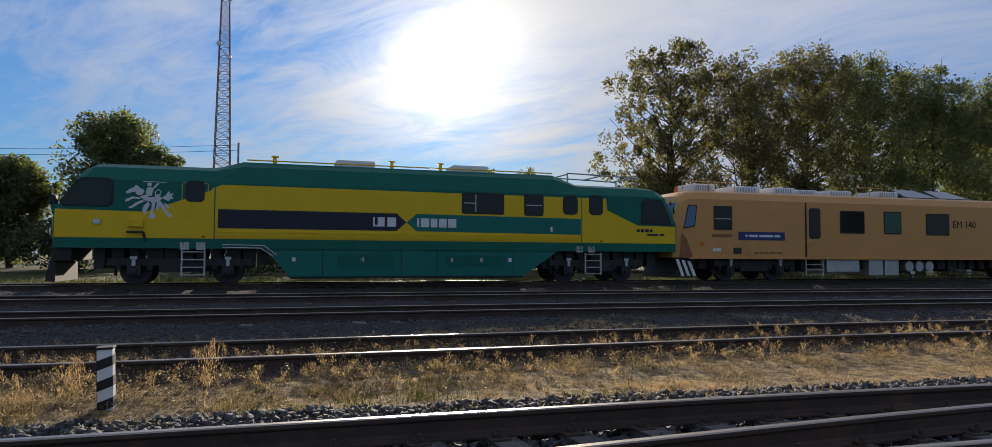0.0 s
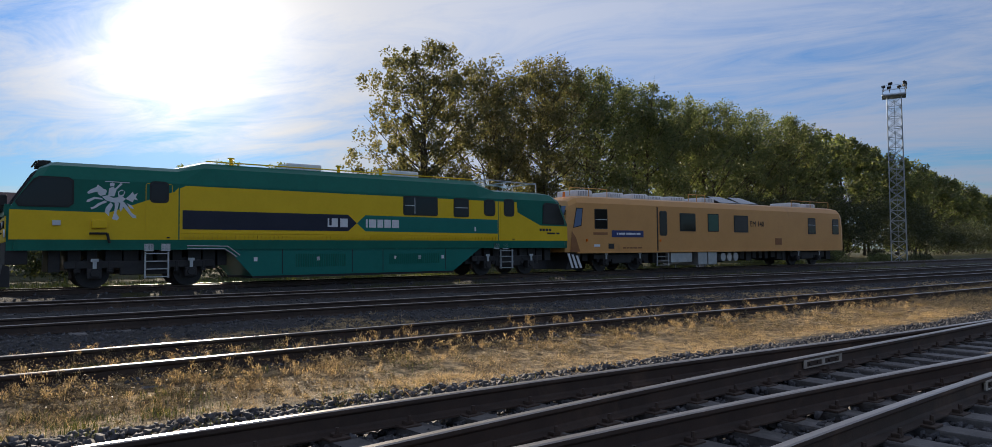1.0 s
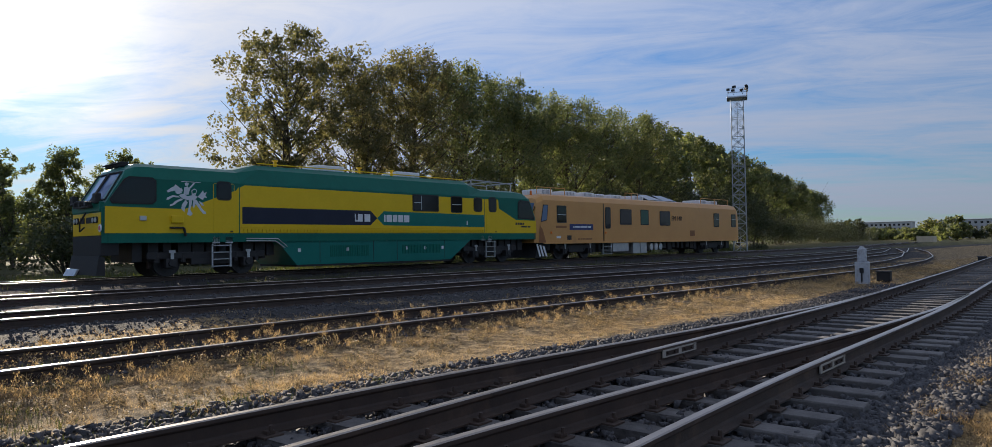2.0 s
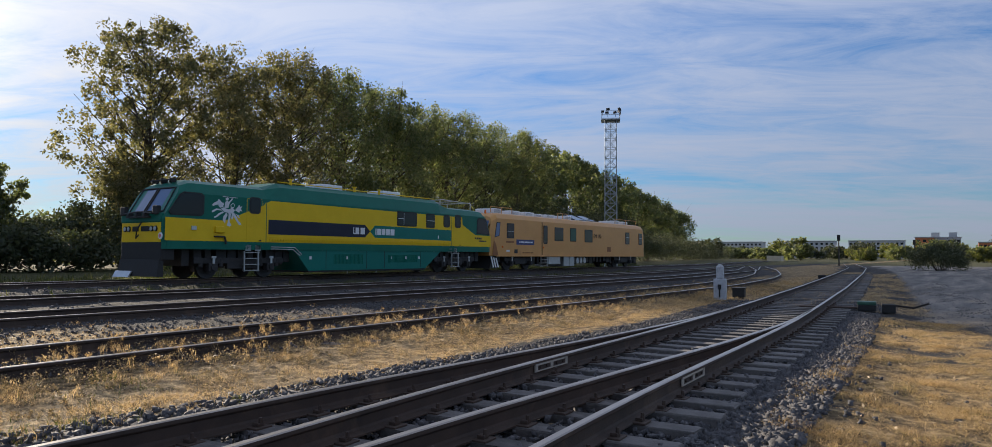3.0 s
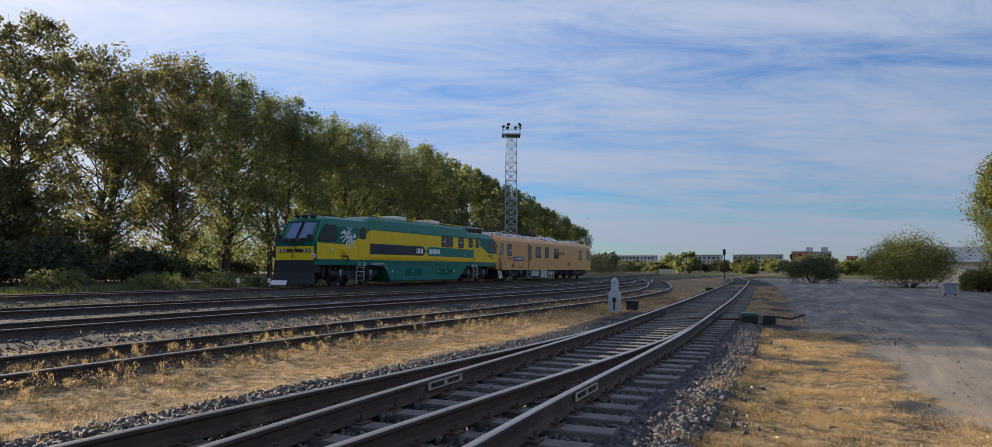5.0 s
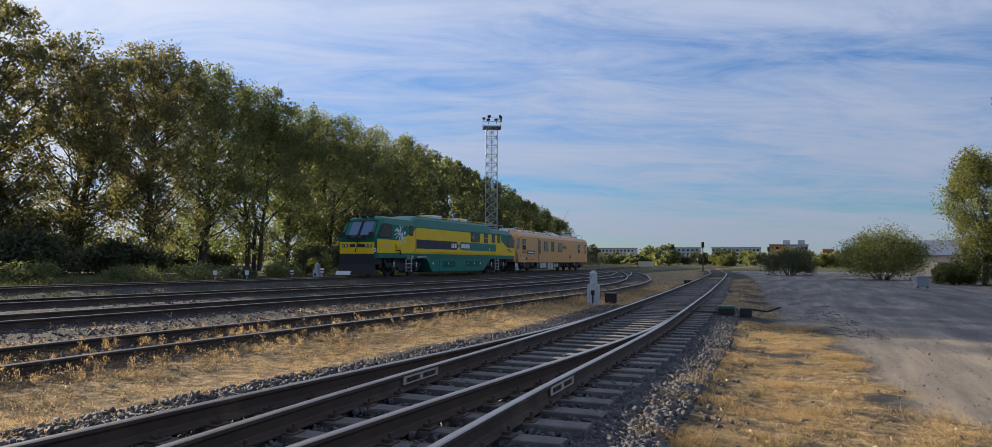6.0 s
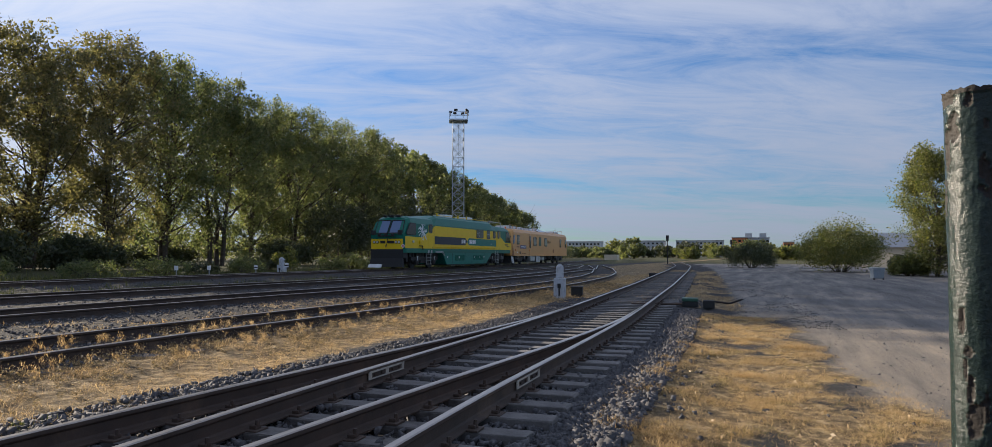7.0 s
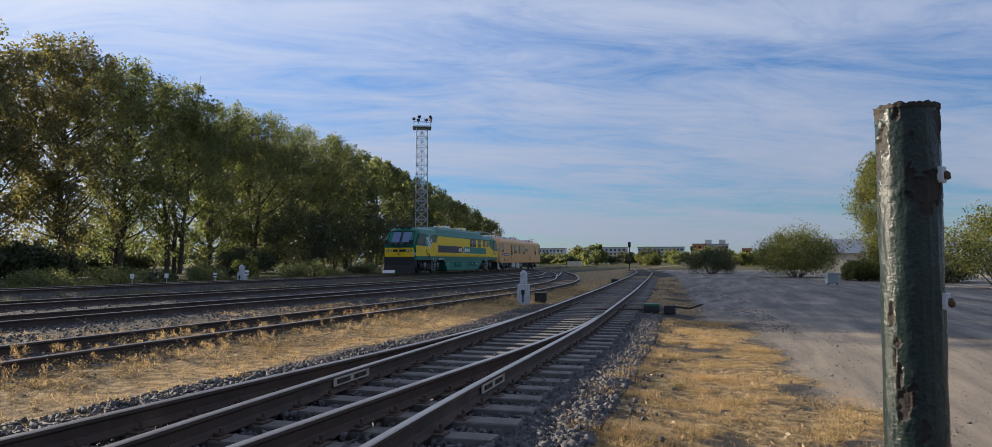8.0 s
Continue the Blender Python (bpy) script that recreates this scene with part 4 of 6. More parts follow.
def light_mast(x, y, h):
    top = empty("light_mast", pose(x, y, ground_z(x, y), 0, 0, 25), "galvanised lattice floodlight mast behind the tracks", "light mast")
    bm = bmesh.new()
    lattice(bm, 1.35, 1.25, h - 1.2, 16, .055, .026)
    part("lattice", bm, M_GALV, top)
    bm = bmesh.new()
    for i in range(34):
        z = .6 + i * .48
        if z < h - 1.3:
            cyl(bm, (-.2, 0, z), (.2, 0, z), .015, .015, 4)
    cyl(bm, (-.2, 0, 0), (-.2, 0, h - 1), .022, .022, 5)
    cyl(bm, (.2, 0, 0), (.2, 0, h - 1), .022, .022, 5)
    part("ladder", bm, M_GALV, top)
    part("platform", new_box(-1.05, 1.05, -1.05, 1.05, h - 1.2, h - 1.08, .02), M_GALV, top)
    bm = bmesh.new()
    for a, b in (((-1, -1), (1, -1)), ((1, -1), (1, 1)), ((1, 1), (-1, 1)), ((-1, 1), (-1, -1))):
        for z in (h - .65, h - .2):
            cyl(bm, (*a, z), (*b, z), .02, .02, 5)
        cyl(bm, (*a, h - 1.1), (*a, h - .18), .022, .022, 5)
    part("railing", bm, M_GALV, top)
    for i, (dx, dy) in enumerate([(-.95, -.9), (-.5, -1.0), (0, -1.0), (.5, -.95), (.95, -.5), (-.95, .3), (.95, .4), (.3, .9)]):
        bm = bmesh.new()
        box(bm, -.17, .17, -.12, .12, -.13, .13, .03)
        cyl(bm, (0, 0, -.5), (0, 0, -.1), .03, .03, 6)
        ob = part("floodlight", bm, M_RUBBER, top, "dark floodlight housing")
        ob.matrix_local = pose(dx, dy, h - .02, -15, 0, 12 * i)


light_mast(74.0, 33.35, 17.7)


def radio_tower(x, y, h):
    top = empty("radio_tower", pose(x, y, -.2), "tall slender lattice radio tower far beyond the train", "radio tower")
    bm = bmesh.new()
    lattice(bm, 3.6, .9, h, 40, .09, .045)
    part("lattice", bm, M_TOWER, top)
    for z, a in ((h * .62, .9), (h * .66, -.9), (h * .8, .8)):
        bm = bmesh.new()
        cyl(bm, (a, -.9, z), (a, -1.2, z), .5, .45, 12)
        part("dish_antenna", bm, M_WHITE, top)


radio_tower(-11.1, 142.0, 62.0)


def dwarf_signal(x, y, label, height=1.45, yaw=0):
    top = empty("dwarf_signal", pose(x, y, ground_z(x, y), 0, 0, yaw), label, "railway signal", "dwarf signals")
    s = height / 1.45
    part("base", new_box(-.26 * s, .26 * s, -.24 * s, .24 * s, -.05, .85 * s, .03), M_PALE, top, "pale grey painted metal pedestal")
    bm = bmesh.new()
    box(bm, -.17 * s, .17 * s, -.15 * s, .15 * s, .85 * s, 1.36 * s, .05 * s)
    cyl(bm, (0, 0, 1.34 * s), (0, 0, 1.45 * s), .13 * s, .07 * s, 10)
    part("lamp_head", bm, M_PALE, top, "pale grey two-lamp signal head")
    for z in (1.0, 1.22):
        bm = bmesh.new()
        cyl(bm, (-.15 * s, 0, z * s), (-.19 * s, 0, z * s), .08 * s, .08 * s, 12)
        part("lens", bm, M_GLASS, top)
        bm = bmesh.new()
        for i in range(7):
            a0, a1 = radians(180 * i / 7), radians(180 * (i + 1) / 7)
            r = .10 * s
            p = [(-.16 * s, r * math.cos(a0), z * s + r * math.sin(a0)), (-.36 * s, r * math.cos(a0), z * s + r * math.sin(a0) - .03), (-.36 * s, r * math.cos(a1), z * s + r * math.sin(a1) - .03), (-.16 * s, r * math.cos(a1), z * s + r * math.sin(a1))]
            bm.faces.new([bm.verts.new(v) for v in p])
        part("hood", bm, M_GALV, top)
    bm = bmesh.new()
    box(bm, .26 * s, .31 * s, -.07 * s, .07 * s, .42 * s, .62 * s, .01)
    cyl(bm, (.28 * s, 0, .43 * s), (.28 * s, 0, .1 * s), .025, .025, 6)
    part("cable_box", bm, M_RUBBER, top, "black cable box")
    return top


dwarf_signal(23.2, 6.72, "pale grey dwarf shunting signal in dry grass beside the turnout", 1.12, 190)
dwarf_signal(40.6, 31.4, "small white dwarf signal beside the far track", 1.25, 185)


def relay_box(x, y):
    top = empty("relay_box", pose(x, y, ground_z(x, y), 0, 0, 8), "low dark metal relay box on the ballast", "relay box")
    part("housing", new_box(-.2, .2, -.19, .19, .05, .33, .02), M_RUBBER, top)
    part("lid", new_box(-.22, .22, -.21, .21, .33, .365, .012), M_BLACK, top)
    for dx in (-.15, .15):
        part("leg", new_box(dx - .03, dx + .03, -.15, .15, -.05, .05), M_BLACK, top)


relay_box(24.4, 6.45)
relay_box(43.5, 6.9)


def point_machine(x, y):
    top = empty("point_machine", pose(x, y, ground_z(x, y), 0, 0, 6) @ Matrix.Diagonal((.8, .8, .8, 1)), "green switch machine with rods beside the turnout", "point machine")
    bm = bmesh.new()
    box(bm, -.24, .24, -.32, .2, .05, .24, .03)
    part("housing", bm, M_RUBBER, top, "dark cast housing")
    part("cover", new_box(-.25, .25, -.33, .21, .24, .35, .03), M_CABGREEN, top, "green painted cover")
    bm = bmesh.new()
    cyl(bm, (-.1, .2, .14), (-.1, 1.9, .12), .03, .03, 8)
    cyl(bm, (.12, .2, .14), (.12, 1.9, .12), .025, .025, 8)
    part("switch_rod", bm, M_RAIL, top)
    part("weight_box", new_box(-.16, .16, -.86, -.48, .0, .28, .03), M_RUBBER, top, "black weight box")
    bm = bmesh.new()
    tube(bm, [(.0, -.75, .25), (.05, -1.35, .18), (.15, -1.75, .32)], .03)
    part("lever", bm, M_RUST, top)


point_machine(20.6, 2.35)


def marker_post(x, y):
    top = empty("marker_post", pose(x, y, ground_z(x, y), 2, -2, 0), "short white post with black slanted bands in dry grass", "marker post")
    part("post", new_box(-.062, .062, -.062, .062, -.1, .52, .012), M_WHITE, top)
    for z in (.0, .18, .36):
        bm = bmesh.new()
        vs = box(bm, -.065, .065, -.065, .065, z, z + .085)
        for v in vs:
            v.co.z += v.co.x * .35
        part("black_band", bm, M_RUBBER, top)
    part("cap", new_box(-.07, .07, -.07, .07, .52, .54, .005), M_RUBBER, top)


marker_post(-1.30, 6.82)


def small_marker(x, y, h=.55, striped=False):
    top = empty("trackside_marker", pose(x, y, ground_z(x, y)), "small white trackside marker board on a stake", "marker", "trackside markers")
    bm = bmesh.new()
    cyl(bm, (0, 0, -.1), (0, 0, h), .03, .03, 6)
    part("stake", bm, M_GALV, top)
    part("board", new_box(-.03, .0, -.14, .14, h - .05, h + .22, .01), M_WHITE, top)
    if striped:
        part("dark_band", new_box(-.034, .0, -.14, .14, h + .03, h + .1), M_RUBBER, top)


for mx, my, st in ((33.0, 33.0, False), (35.2, 32.6, False), (38.5, 31.8, True), (36.6, 27.9, True), (-2.0, 30.0, False)):
    small_marker(mx, my, .5, st)


def old_post():
    """The thick painted pipe that stands an arm's length from the camera."""
    top = empty("pipe_post", pose(POST_X, POST_Y, -.2, *POST_LEAN), "thick steel pipe post with chipped dark green paint and rusty rim", "post")
    h, r, n = POST_H, POST_R, 128
    levels = [(h - .66) * i / 60 for i in range(60)] + [h - .66 + .66 * i / 270 for i in range(271)]
    rows = len(levels) - 1
    # bare patches: angle, distance below the rim, half width, half height
    patches = [(119, .062, .011, .022), (104, .095, .007, .040), (171, .128, .007, .020), (203, .152, .030, .030), (196, .182, .012, .016), (92, .175, .006, .030), (128, .358, .005, .020), (138, .412, .007, .009),
               (143, .47, .004, .022), (147, .515, .011, .030), (158, .50, .004, .020), (166, .49, .003, .026), (134, .44, .003, .02), (240, .02, .012, .045), (100, .012, .02, .014), (150, .02, .006, .012), (176, .06, .002, .008), (185, .555, .006, .02)]

    def bare(c, s, z):
        """Below 1 where the paint is gone; just past 1 its lifted edge."""
        a, best = math.degrees(math.atan2(s, c)) % 360, 9.0
        for pa, pz, pw, ph in patches:
            da = radians((a - pa + 180) % 360 - 180) * r / pw
            dz = (h - pz - z) / ph
            if abs(da) < 3 and abs(dz) < 3:
                best = min(best, math.hypot(da, dz))
        if z < h - .62:
            best = min(best, 1.9 - 1.6 * noise.fractal(Vector((c * 1.7 + 4, s * 1.7, z * 6)), 1.0, 2.0, 4))
        return best + .55 * noise.fractal(Vector((c * 4.5, s * 4.5, z * 75)), 1.0, 2.0, 4)

    verts, faces, gone = [], [], []
    for i, z in enumerate(levels):
        for j in range(n):
            a = 2 * math.pi * j / n
            c, s = math.cos(a), math.sin(a)
            lump = noise.fractal(Vector((c * 2.2, s * 2.2, z * 9)), 1.0, 2.0, 5) * .0014 + noise.noise(Vector((c * 13, s * 13, z * 190))) * .00045
            run = max(0.0, noise.noise(Vector((c * 5, s * 5, z * 3.5 + 9)))) ** 2 * .003
            q = bare(c, s, z)
            d = r + lump + run - (.0026 if q < 1 else 0.0) + (.0013 * (1.45 - q) / .45 if 1 <= q < 1.45 else 0.0)
            if i > rows - 4:
                d += .0022 + .002 * noise.noise(Vector((c * 9, s * 9, z * 30)))
            verts.append((c * d, s * d, z + (.005 * noise.noise(Vector((c * 7, s * 7, 3))) if i == rows else 0)))
            gone.append(q < 1)
    for i in range(rows):
        for j in range(n):
            k = (j + 1) % n
            faces.append((i * n + j, i * n + k, (i + 1) * n + k, (i + 1) * n + j))
    mi = [1 if sum(gone[q] for q in f) > 1 or f[0] >= (rows - 3) * n else 0 for f in faces]
    base = len(verts)
    for j in range(n):
        a = 2 * math.pi * j / n
        verts.append((math.cos(a) * (r - .008), math.sin(a) * (r - .008), h - .002))
    for j in range(n):
        k = (j + 1) % n
        faces.append((rows * n + j, rows * n + k, base + k, base + j))
    faces.append(tuple(range(base, base + n)))
    mi += [1] * (n + 1)
    mesh_object("pipe", verts, faces, None, top, mats=[M_POST, M_RUST], face_mats=mi, smooth=True)
    for z in (h - .125, h - .34):
        bm = bmesh.new()
        box(bm, -.006, .008, -.008, .010, -.014, .014, .002)
        ob = part("hinge_lug", bm, M_PALE, top, "pale broken lug welded to the post")
        bm = bmesh.new()
        bmesh.ops.create_icosphere(bm, subdivisions=2, radius=.0072)
        for v in bm.verts:
            v.co = Vector((v.co.x * .75 + .010, v.co.y * .8 + .002, v.co.z * 1.15 - .002)) * (1 + .3 * noise.noise(v.co * 160 + Vector((z * 9, 0, 0))))
        part("rust_crust", bm, M_CRUST, ob, "brown crumbling rust on the lug")
        a = radians(POST_LUG)
        ob.matrix_local = Matrix.Translation((math.cos(a) * r, math.sin(a) * r, z)) @ Matrix.Rotation(a, 4, "Z")


POST_X, POST_Y, POST_R, POST_H, POST_LEAN, POST_LUG = 1.919, -0.139, 0.0495, 1.85, (0.0, 0.0, 0), -124
M_CRUST = material("crumbling_brown_rust", (0.045, 0.028, 0.018), (0.12, 0.075, 0.045), 0.95, 60.0, bump=1.0, fine=200)
old_post()


def rubbish_bin(x, y):
    top = empty("rubbish_bin", pose(x, y, ground_z(x, y), 0, 0, 15) @ Matrix.Diagonal((.7, .7, .68, 1)), "pale grey plastic waste container at the yard edge", "waste container")
    bm = bmesh.new()
    vs = box(bm, -.45, .45, -.5, .5, .12, 1.0, .06)
    for v in bm.verts:
        v.co.x *= .85 + .15 * v.co.z
        v.co.y *= .85 + .15 * v.co.z
    part("body", bm, M_BIN, top)
    part("lid", new_box(-.5, .5, -.56, .56, 1.0, 1.12, .05), M_BIN, top)
    for s in (-.4, .4):
        bm = bmesh.new()
        cyl(bm, (-.3, s - .04, .1), (-.3, s + .04, .1), .1, .1, 10)
        part("wheel", bm, M_RUBBER, top)


rubbish_bin(51.3, -5.9)


def block(name, x, y, yaw, length, depth, floors, label, wall, bays, roofhouse=True, storey=2.9):
    """A block of flats with its own windows, storeys and roof."""
    top = empty(name, pose(x, y, -.5, 0, 0, yaw), label, "apartment building", "far buildings")
    h = floors * storey + .8
    part("wall", new_box(-depth / 2, depth / 2, -length / 2, length / 2, 0, h), wall, top)
    part("roof", new_box(-depth / 2 - .3, depth / 2 + .3, -length / 2 - .3, length / 2 + .3, h, h + .5), M_CONCRETE, top)
    if roofhouse:
        for u in (-.28, .22):
            part("roof_house", new_box(-2, 2, length * u - 2, length * u + 2, h + .5, h + 3.2), M_PANELWALL, top)
    bm = bmesh.new()
    box(bm, -.06, .0, -.75, .75, -.7, .7)
    me = bpy.data.meshes.new("window")
    bm.to_mesh(me)
    bm.free()
    me.materials.append(M_GLASS)
    for f in range(floors):
        for b in range(bays):
            w = new("window", me)
            w.parent = top
            w.matrix_local = Matrix.Translation((-depth / 2, -length / 2 + length * (b + .5) / bays, 1.9 + f * storey))
    return top


block("apartment_building", 480, 11, 0, 17, 14, 4, "red and pale apartment block beyond the trees", M_PANELWALL, 8)
block("apartment_building", 470, 19.5, 0, 9, 12, 4, "orange-red brick end of an apartment block", M_BRICK, 3, False)
block("apartment_building", 470, -8.5, 0, 6, 12, 3, "orange-red brick wing of an apartment block", M_BRICK, 3, False)
for i_, (bx, by, bl) in enumerate([(560, 52, 34), (560, 98, 40), (580, 150, 36), (600, 196, 30)]):
    block("apartment_building", bx, by, 0, bl, 12, 4, "long pale apartment block on the horizon", M_PANELWALL, 12, False)


def shed(x, y):
    top = empty("shed", pose(x, y, -.2, 0, 0, -15), "low cream warehouse with blue-grey sheet roof", "warehouse")
    part("wall", new_box(-7, 7, -14, 0, 0, 2.6), M_CREAM, top, "cream rendered wall")
    bm = bmesh.new()
    ends = [[bm.verts.new((x, y, z)) for x, z in ((-7.5, 2.55), (7.5, 2.55), (0, 4.5))] for y in (-14.4, .4)]
    for i, j in ((0, 1), (1, 2), (2, 0)):
        bm.faces.new((ends[0][i], ends[0][j], ends[1][j], ends[1][i]))
    bm.faces.new(ends[0][::-1])
    bm.faces.new(ends[1])
    bmesh.ops.recalc_face_normals(bm, faces=bm.faces)
    part("roof", bm, M_SHEDROOF, top, "blue-grey sheet roof")
    for y in (-12.5, -9.5, -6.5):
        part("window", new_box(-7.05, -6.98, y - .6, y + .6, 1.0, 1.9), M_GLASS, top)


shed(106, -12.4)
hut = tagged(part("hut", new_box(-1.5, 1.5, -1.6, 1.6, 0, 1.6), M_CREAM), "small cream hut before the distant trees", "hut")
hut.matrix_world = pose(178, 38, -.2)


cottage = empty("cottage", pose(6.5, 66, -.2), "low brown-roofed house half hidden by shrubs", "house")
part("wall", new_box(-7.5, 7.5, -3, 3, 0, 4.4), M_CREAM, cottage)
bm = bmesh.new()
ends = [[bm.verts.new((x, y, z)) for y, z in ((-3.5, 4.3), (3.5, 4.3), (0, 6.5))] for x in (-7.9, 7.9)]
for f in ((0, 1), (1, 2), (2, 0)):
    bm.faces.new((ends[0][f[0]], ends[0][f[1]], ends[1][f[1]], ends[1][f[0]]))
bm.faces.new(ends[0][::-1])
bm.faces.new(ends[1])
bmesh.ops.recalc_face_normals(bm, faces=bm.faces)
part("roof", bm, M_ROOF, cottage, "brown ribbed roof")
for x in (-5, -1.5, 2.5, 5.5):
    part("window", new_box(x - .55, x + .55, -3.06, -2.98, 1.3, 2.8), M_GLASS, cottage)


def pole(x, y, h, label):
    top = empty("signal_pole", pose(x, y, -.2), label, "pole", "poles at the end of the yard")
    bm = bmesh.new()
    cyl(bm, (0, 0, 0), (0, 0, h), .10, .08, 8)
    part("mast", bm, M_BLACK, top)
    part("head", new_box(-.14, .14, -.22, .22, h - .9, h, .05), M_BLACK, top)


pole(120, 16.4, 4.8, "dark signal pole at the end of the yard")
pole(150, 8.0, 4.6, "thin dark pole at the end of the yard")
for px_, py_ in ((-24, 58), (-40, 62)):
    pole(px_, py_, 8.0, "grey street lamp pole beyond the shrubs")


def wires():
    top = empty("overhead_wire", Matrix(), "thin overhead wires in the sky beyond the train", "wire")
    for dz in (0, .5):
        bm = bmesh.new()
        pts = [(-60 + 8 * i, 70, 11.5 + dz - .055 * (60 - 8 * i) * .5 + .0012 * (8 * i - 30) ** 2 - 1.2) for i in range(8)]
        tube(bm, pts, .018, 5)
        ends = (pts[0], pts[-1])
        part("wire", bm, M_RUBBER, top)
    for q in ends:
        bm = bmesh.new()
        cyl(bm, (q[0], q[1], -.3), (q[0], q[1], q[2] + .2), .12, .09, 8)
        part("pole", bm, M_CONCRETE, top)


wires()

# ---- the train ----
# local x runs from the trailing nose towards the leading end, y to the far side, z from the rail head
LOCO_LEN, CAR_START, CAR_LEN = 21.9, 22.1, 25.4
HALF = 1.5


def hull(bm, stations):
    """Lofts cross-sections; each station is a list of (x, y, z)."""
    rings = [[bm.verts.new(p) for p in s] for s in stations]
    n = len(rings[0])
    for a, b in zip(rings[:-1], rings[1:]):
        for i in range(n):
            j = (i + 1) % n
            bm.faces.new((a[i], b[i], b[j], a[j]))
    bm.faces.new(rings[0])
    bm.faces.new(rings[-1][::-1])


def section(x, roof, lean, z0=1.20, w=HALF, knee=3.40, top_w=0.95):
    half = [(w, z0), (w, 2.35), (w, knee), (w - (w - top_w) * .45, knee + (roof - knee) * .72), (top_w, roof - .03), (top_w * .5, roof)]
    pts = [(-y, z) for y, z in half] + [(y, z) for y, z in half[::-1]]
    return [(x + lean * max(0.0, z - 2.35), y, z) for y, z in pts]


def window(parent, outline, y=-HALF, frame=.045, glass=None, bars=()):
    """A glazed opening with a rubber frame, on the near side."""
    cx, cz = sum(p[0] for p in outline) / len(outline), sum(p[1] for p in outline) / len(outline)
    big = [(cx + (px - cx) * (1 + frame * 2 / max(.3, abs(px - cx) * 2 + .01)), cz + (pz - cz) * (1 + frame * 2 / max(.3, abs(pz - cz) * 2 + .01))) for px, pz in outline]
    fr = part("window_frame", new_plate(big, y - .016, .03), M_RUBBER, parent)
    part("pane", new_plate(outline, y - .022, .02), glass or M_GLASS, fr)
    for x0, x1, z0, z1 in bars:
        part("sash", new_box(x0, x1, y - .03, y - .02, z0, z1), M_ALU, fr)
    return fr


def bars_text(parent, x, z, heights, widths, gap, y, mat, name="lettering_bar"):
    """Letter-sized plain blocks in place of a name."""
    for w in widths:
        part(name, new_plate([(x, z), (x + w, z), (x + w, z + heights), (x, z + heights)], y, .008), mat, parent)
        x += w + gap


def text_part(parent, body, size, x, y, z, mat):
    cu = bpy.data.curves.new("writing", "FONT")
    cu.body, cu.size, cu.extrude = body, size, .004
    tmp = bpy.data.objects.new("writing", cu)
    scene.collection.objects.link(tmp)
    bpy.context.view_layer.update()
    me = bpy.data.meshes.new_from_object(tmp.evaluated_get(bpy.context.evaluated_depsgraph_get()))
    bpy.data.objects.remove(tmp)
    me.materials.clear()
    me.materials.append(mat)
    ob = new("writing", me)
    ob.parent = parent
    ob.matrix_local = pose(x, y, z, 90, 0, 0)
    return ob


def wheelset(parent, x):
    """Two wheels on an axle, rolling with the train."""
    ax = new("wheelset")
    ax.parent = parent
    ax.matrix_local = pose(x, 0, .475)
    for s in (-1, 1):
        bm = bmesh.new()
        y = s * .80
        cyl(bm, (0, y - .065, 0), (0, y + .065, 0), .475, .475, 28)
        cyl(bm, (0, y - s * .065, 0), (0, y - s * .09, 0), .505, .505, 28)
        cyl(bm, (0, y, 0), (0, y + s * .14, 0), .14, .12, 14)
        for i in range(6):
            a = math.pi * i / 3
            cyl(bm, (.3 * math.cos(a), y + s * .06, .3 * math.sin(a)), (.3 * math.cos(a), y + s * .08, .3 * math.sin(a)), .05, .05, 8)
        part("wheel", bm, M_BLACK, ax)
    bm = bmesh.new()
    cyl(bm, (0, -.8, 0), (0, .8, 0), .08, .08, 10)
    part("axle", bm, M_BLACK, ax)
    ROLLING.append((ax, x))


def bogie(parent, x, base):
    for dx in (-base / 2, base / 2):
        wheelset(parent, x + dx)
    bm = bmesh.new()
    for s in (-1, 1):
        y0, y1 = sorted((s * 1.02, s * 1.2))
        box(bm, x - base / 2 - .75, x + base / 2 + .75, y0, y1, .62, .86, .03)
        box(bm, x - .7, x + .7, y0, y1, .40, .66, .03)
    box(bm, x - .3, x + .3, -1.1, 1.1, .5, .8, .03)
    part("bogie_frame", bm, M_BLACK, parent, "black welded bogie frame")
    for dx in (-base / 2, base / 2):
        for s in (-1, 1):
            bm = bmesh.new()
            y0, y1 = sorted((s * 1.0, s * 1.32))
            box(bm, x + dx - .19, x + dx + .19, y0, y1, .30, .64, .04)
            cyl(bm, (x + dx, s * 1.30, .475), (x + dx, s * 1.37, .475), .13, .11, 12)
            part("axle_box", bm, M_BLACK, parent)
        for s in (-.42, .42):
            bm = bmesh.new()
            for i in range(6):
                cyl(bm, (x + dx + s, -1.12, .50 + .055 * i), (x + dx + s, -1.12, .55 + .055 * i), .10, .10, 10)
            part("coil_spring", bm, M_BLACK, parent)
        bm = bmesh.new()
        box(bm, x + dx - .05, x + dx + .05, -1.345, -1.325, .62, .90)
        box(bm, x + dx - .10, x + dx + .10, -1.345, -1.325, .84, .93)
        part("damper_bracket", bm, M_ALU, parent, "pale damper bracket")
        part("brake_block", new_box(x + dx - .60, x + dx - .52, -.9, -.72, .3, .65, .02), M_RAIL, parent)


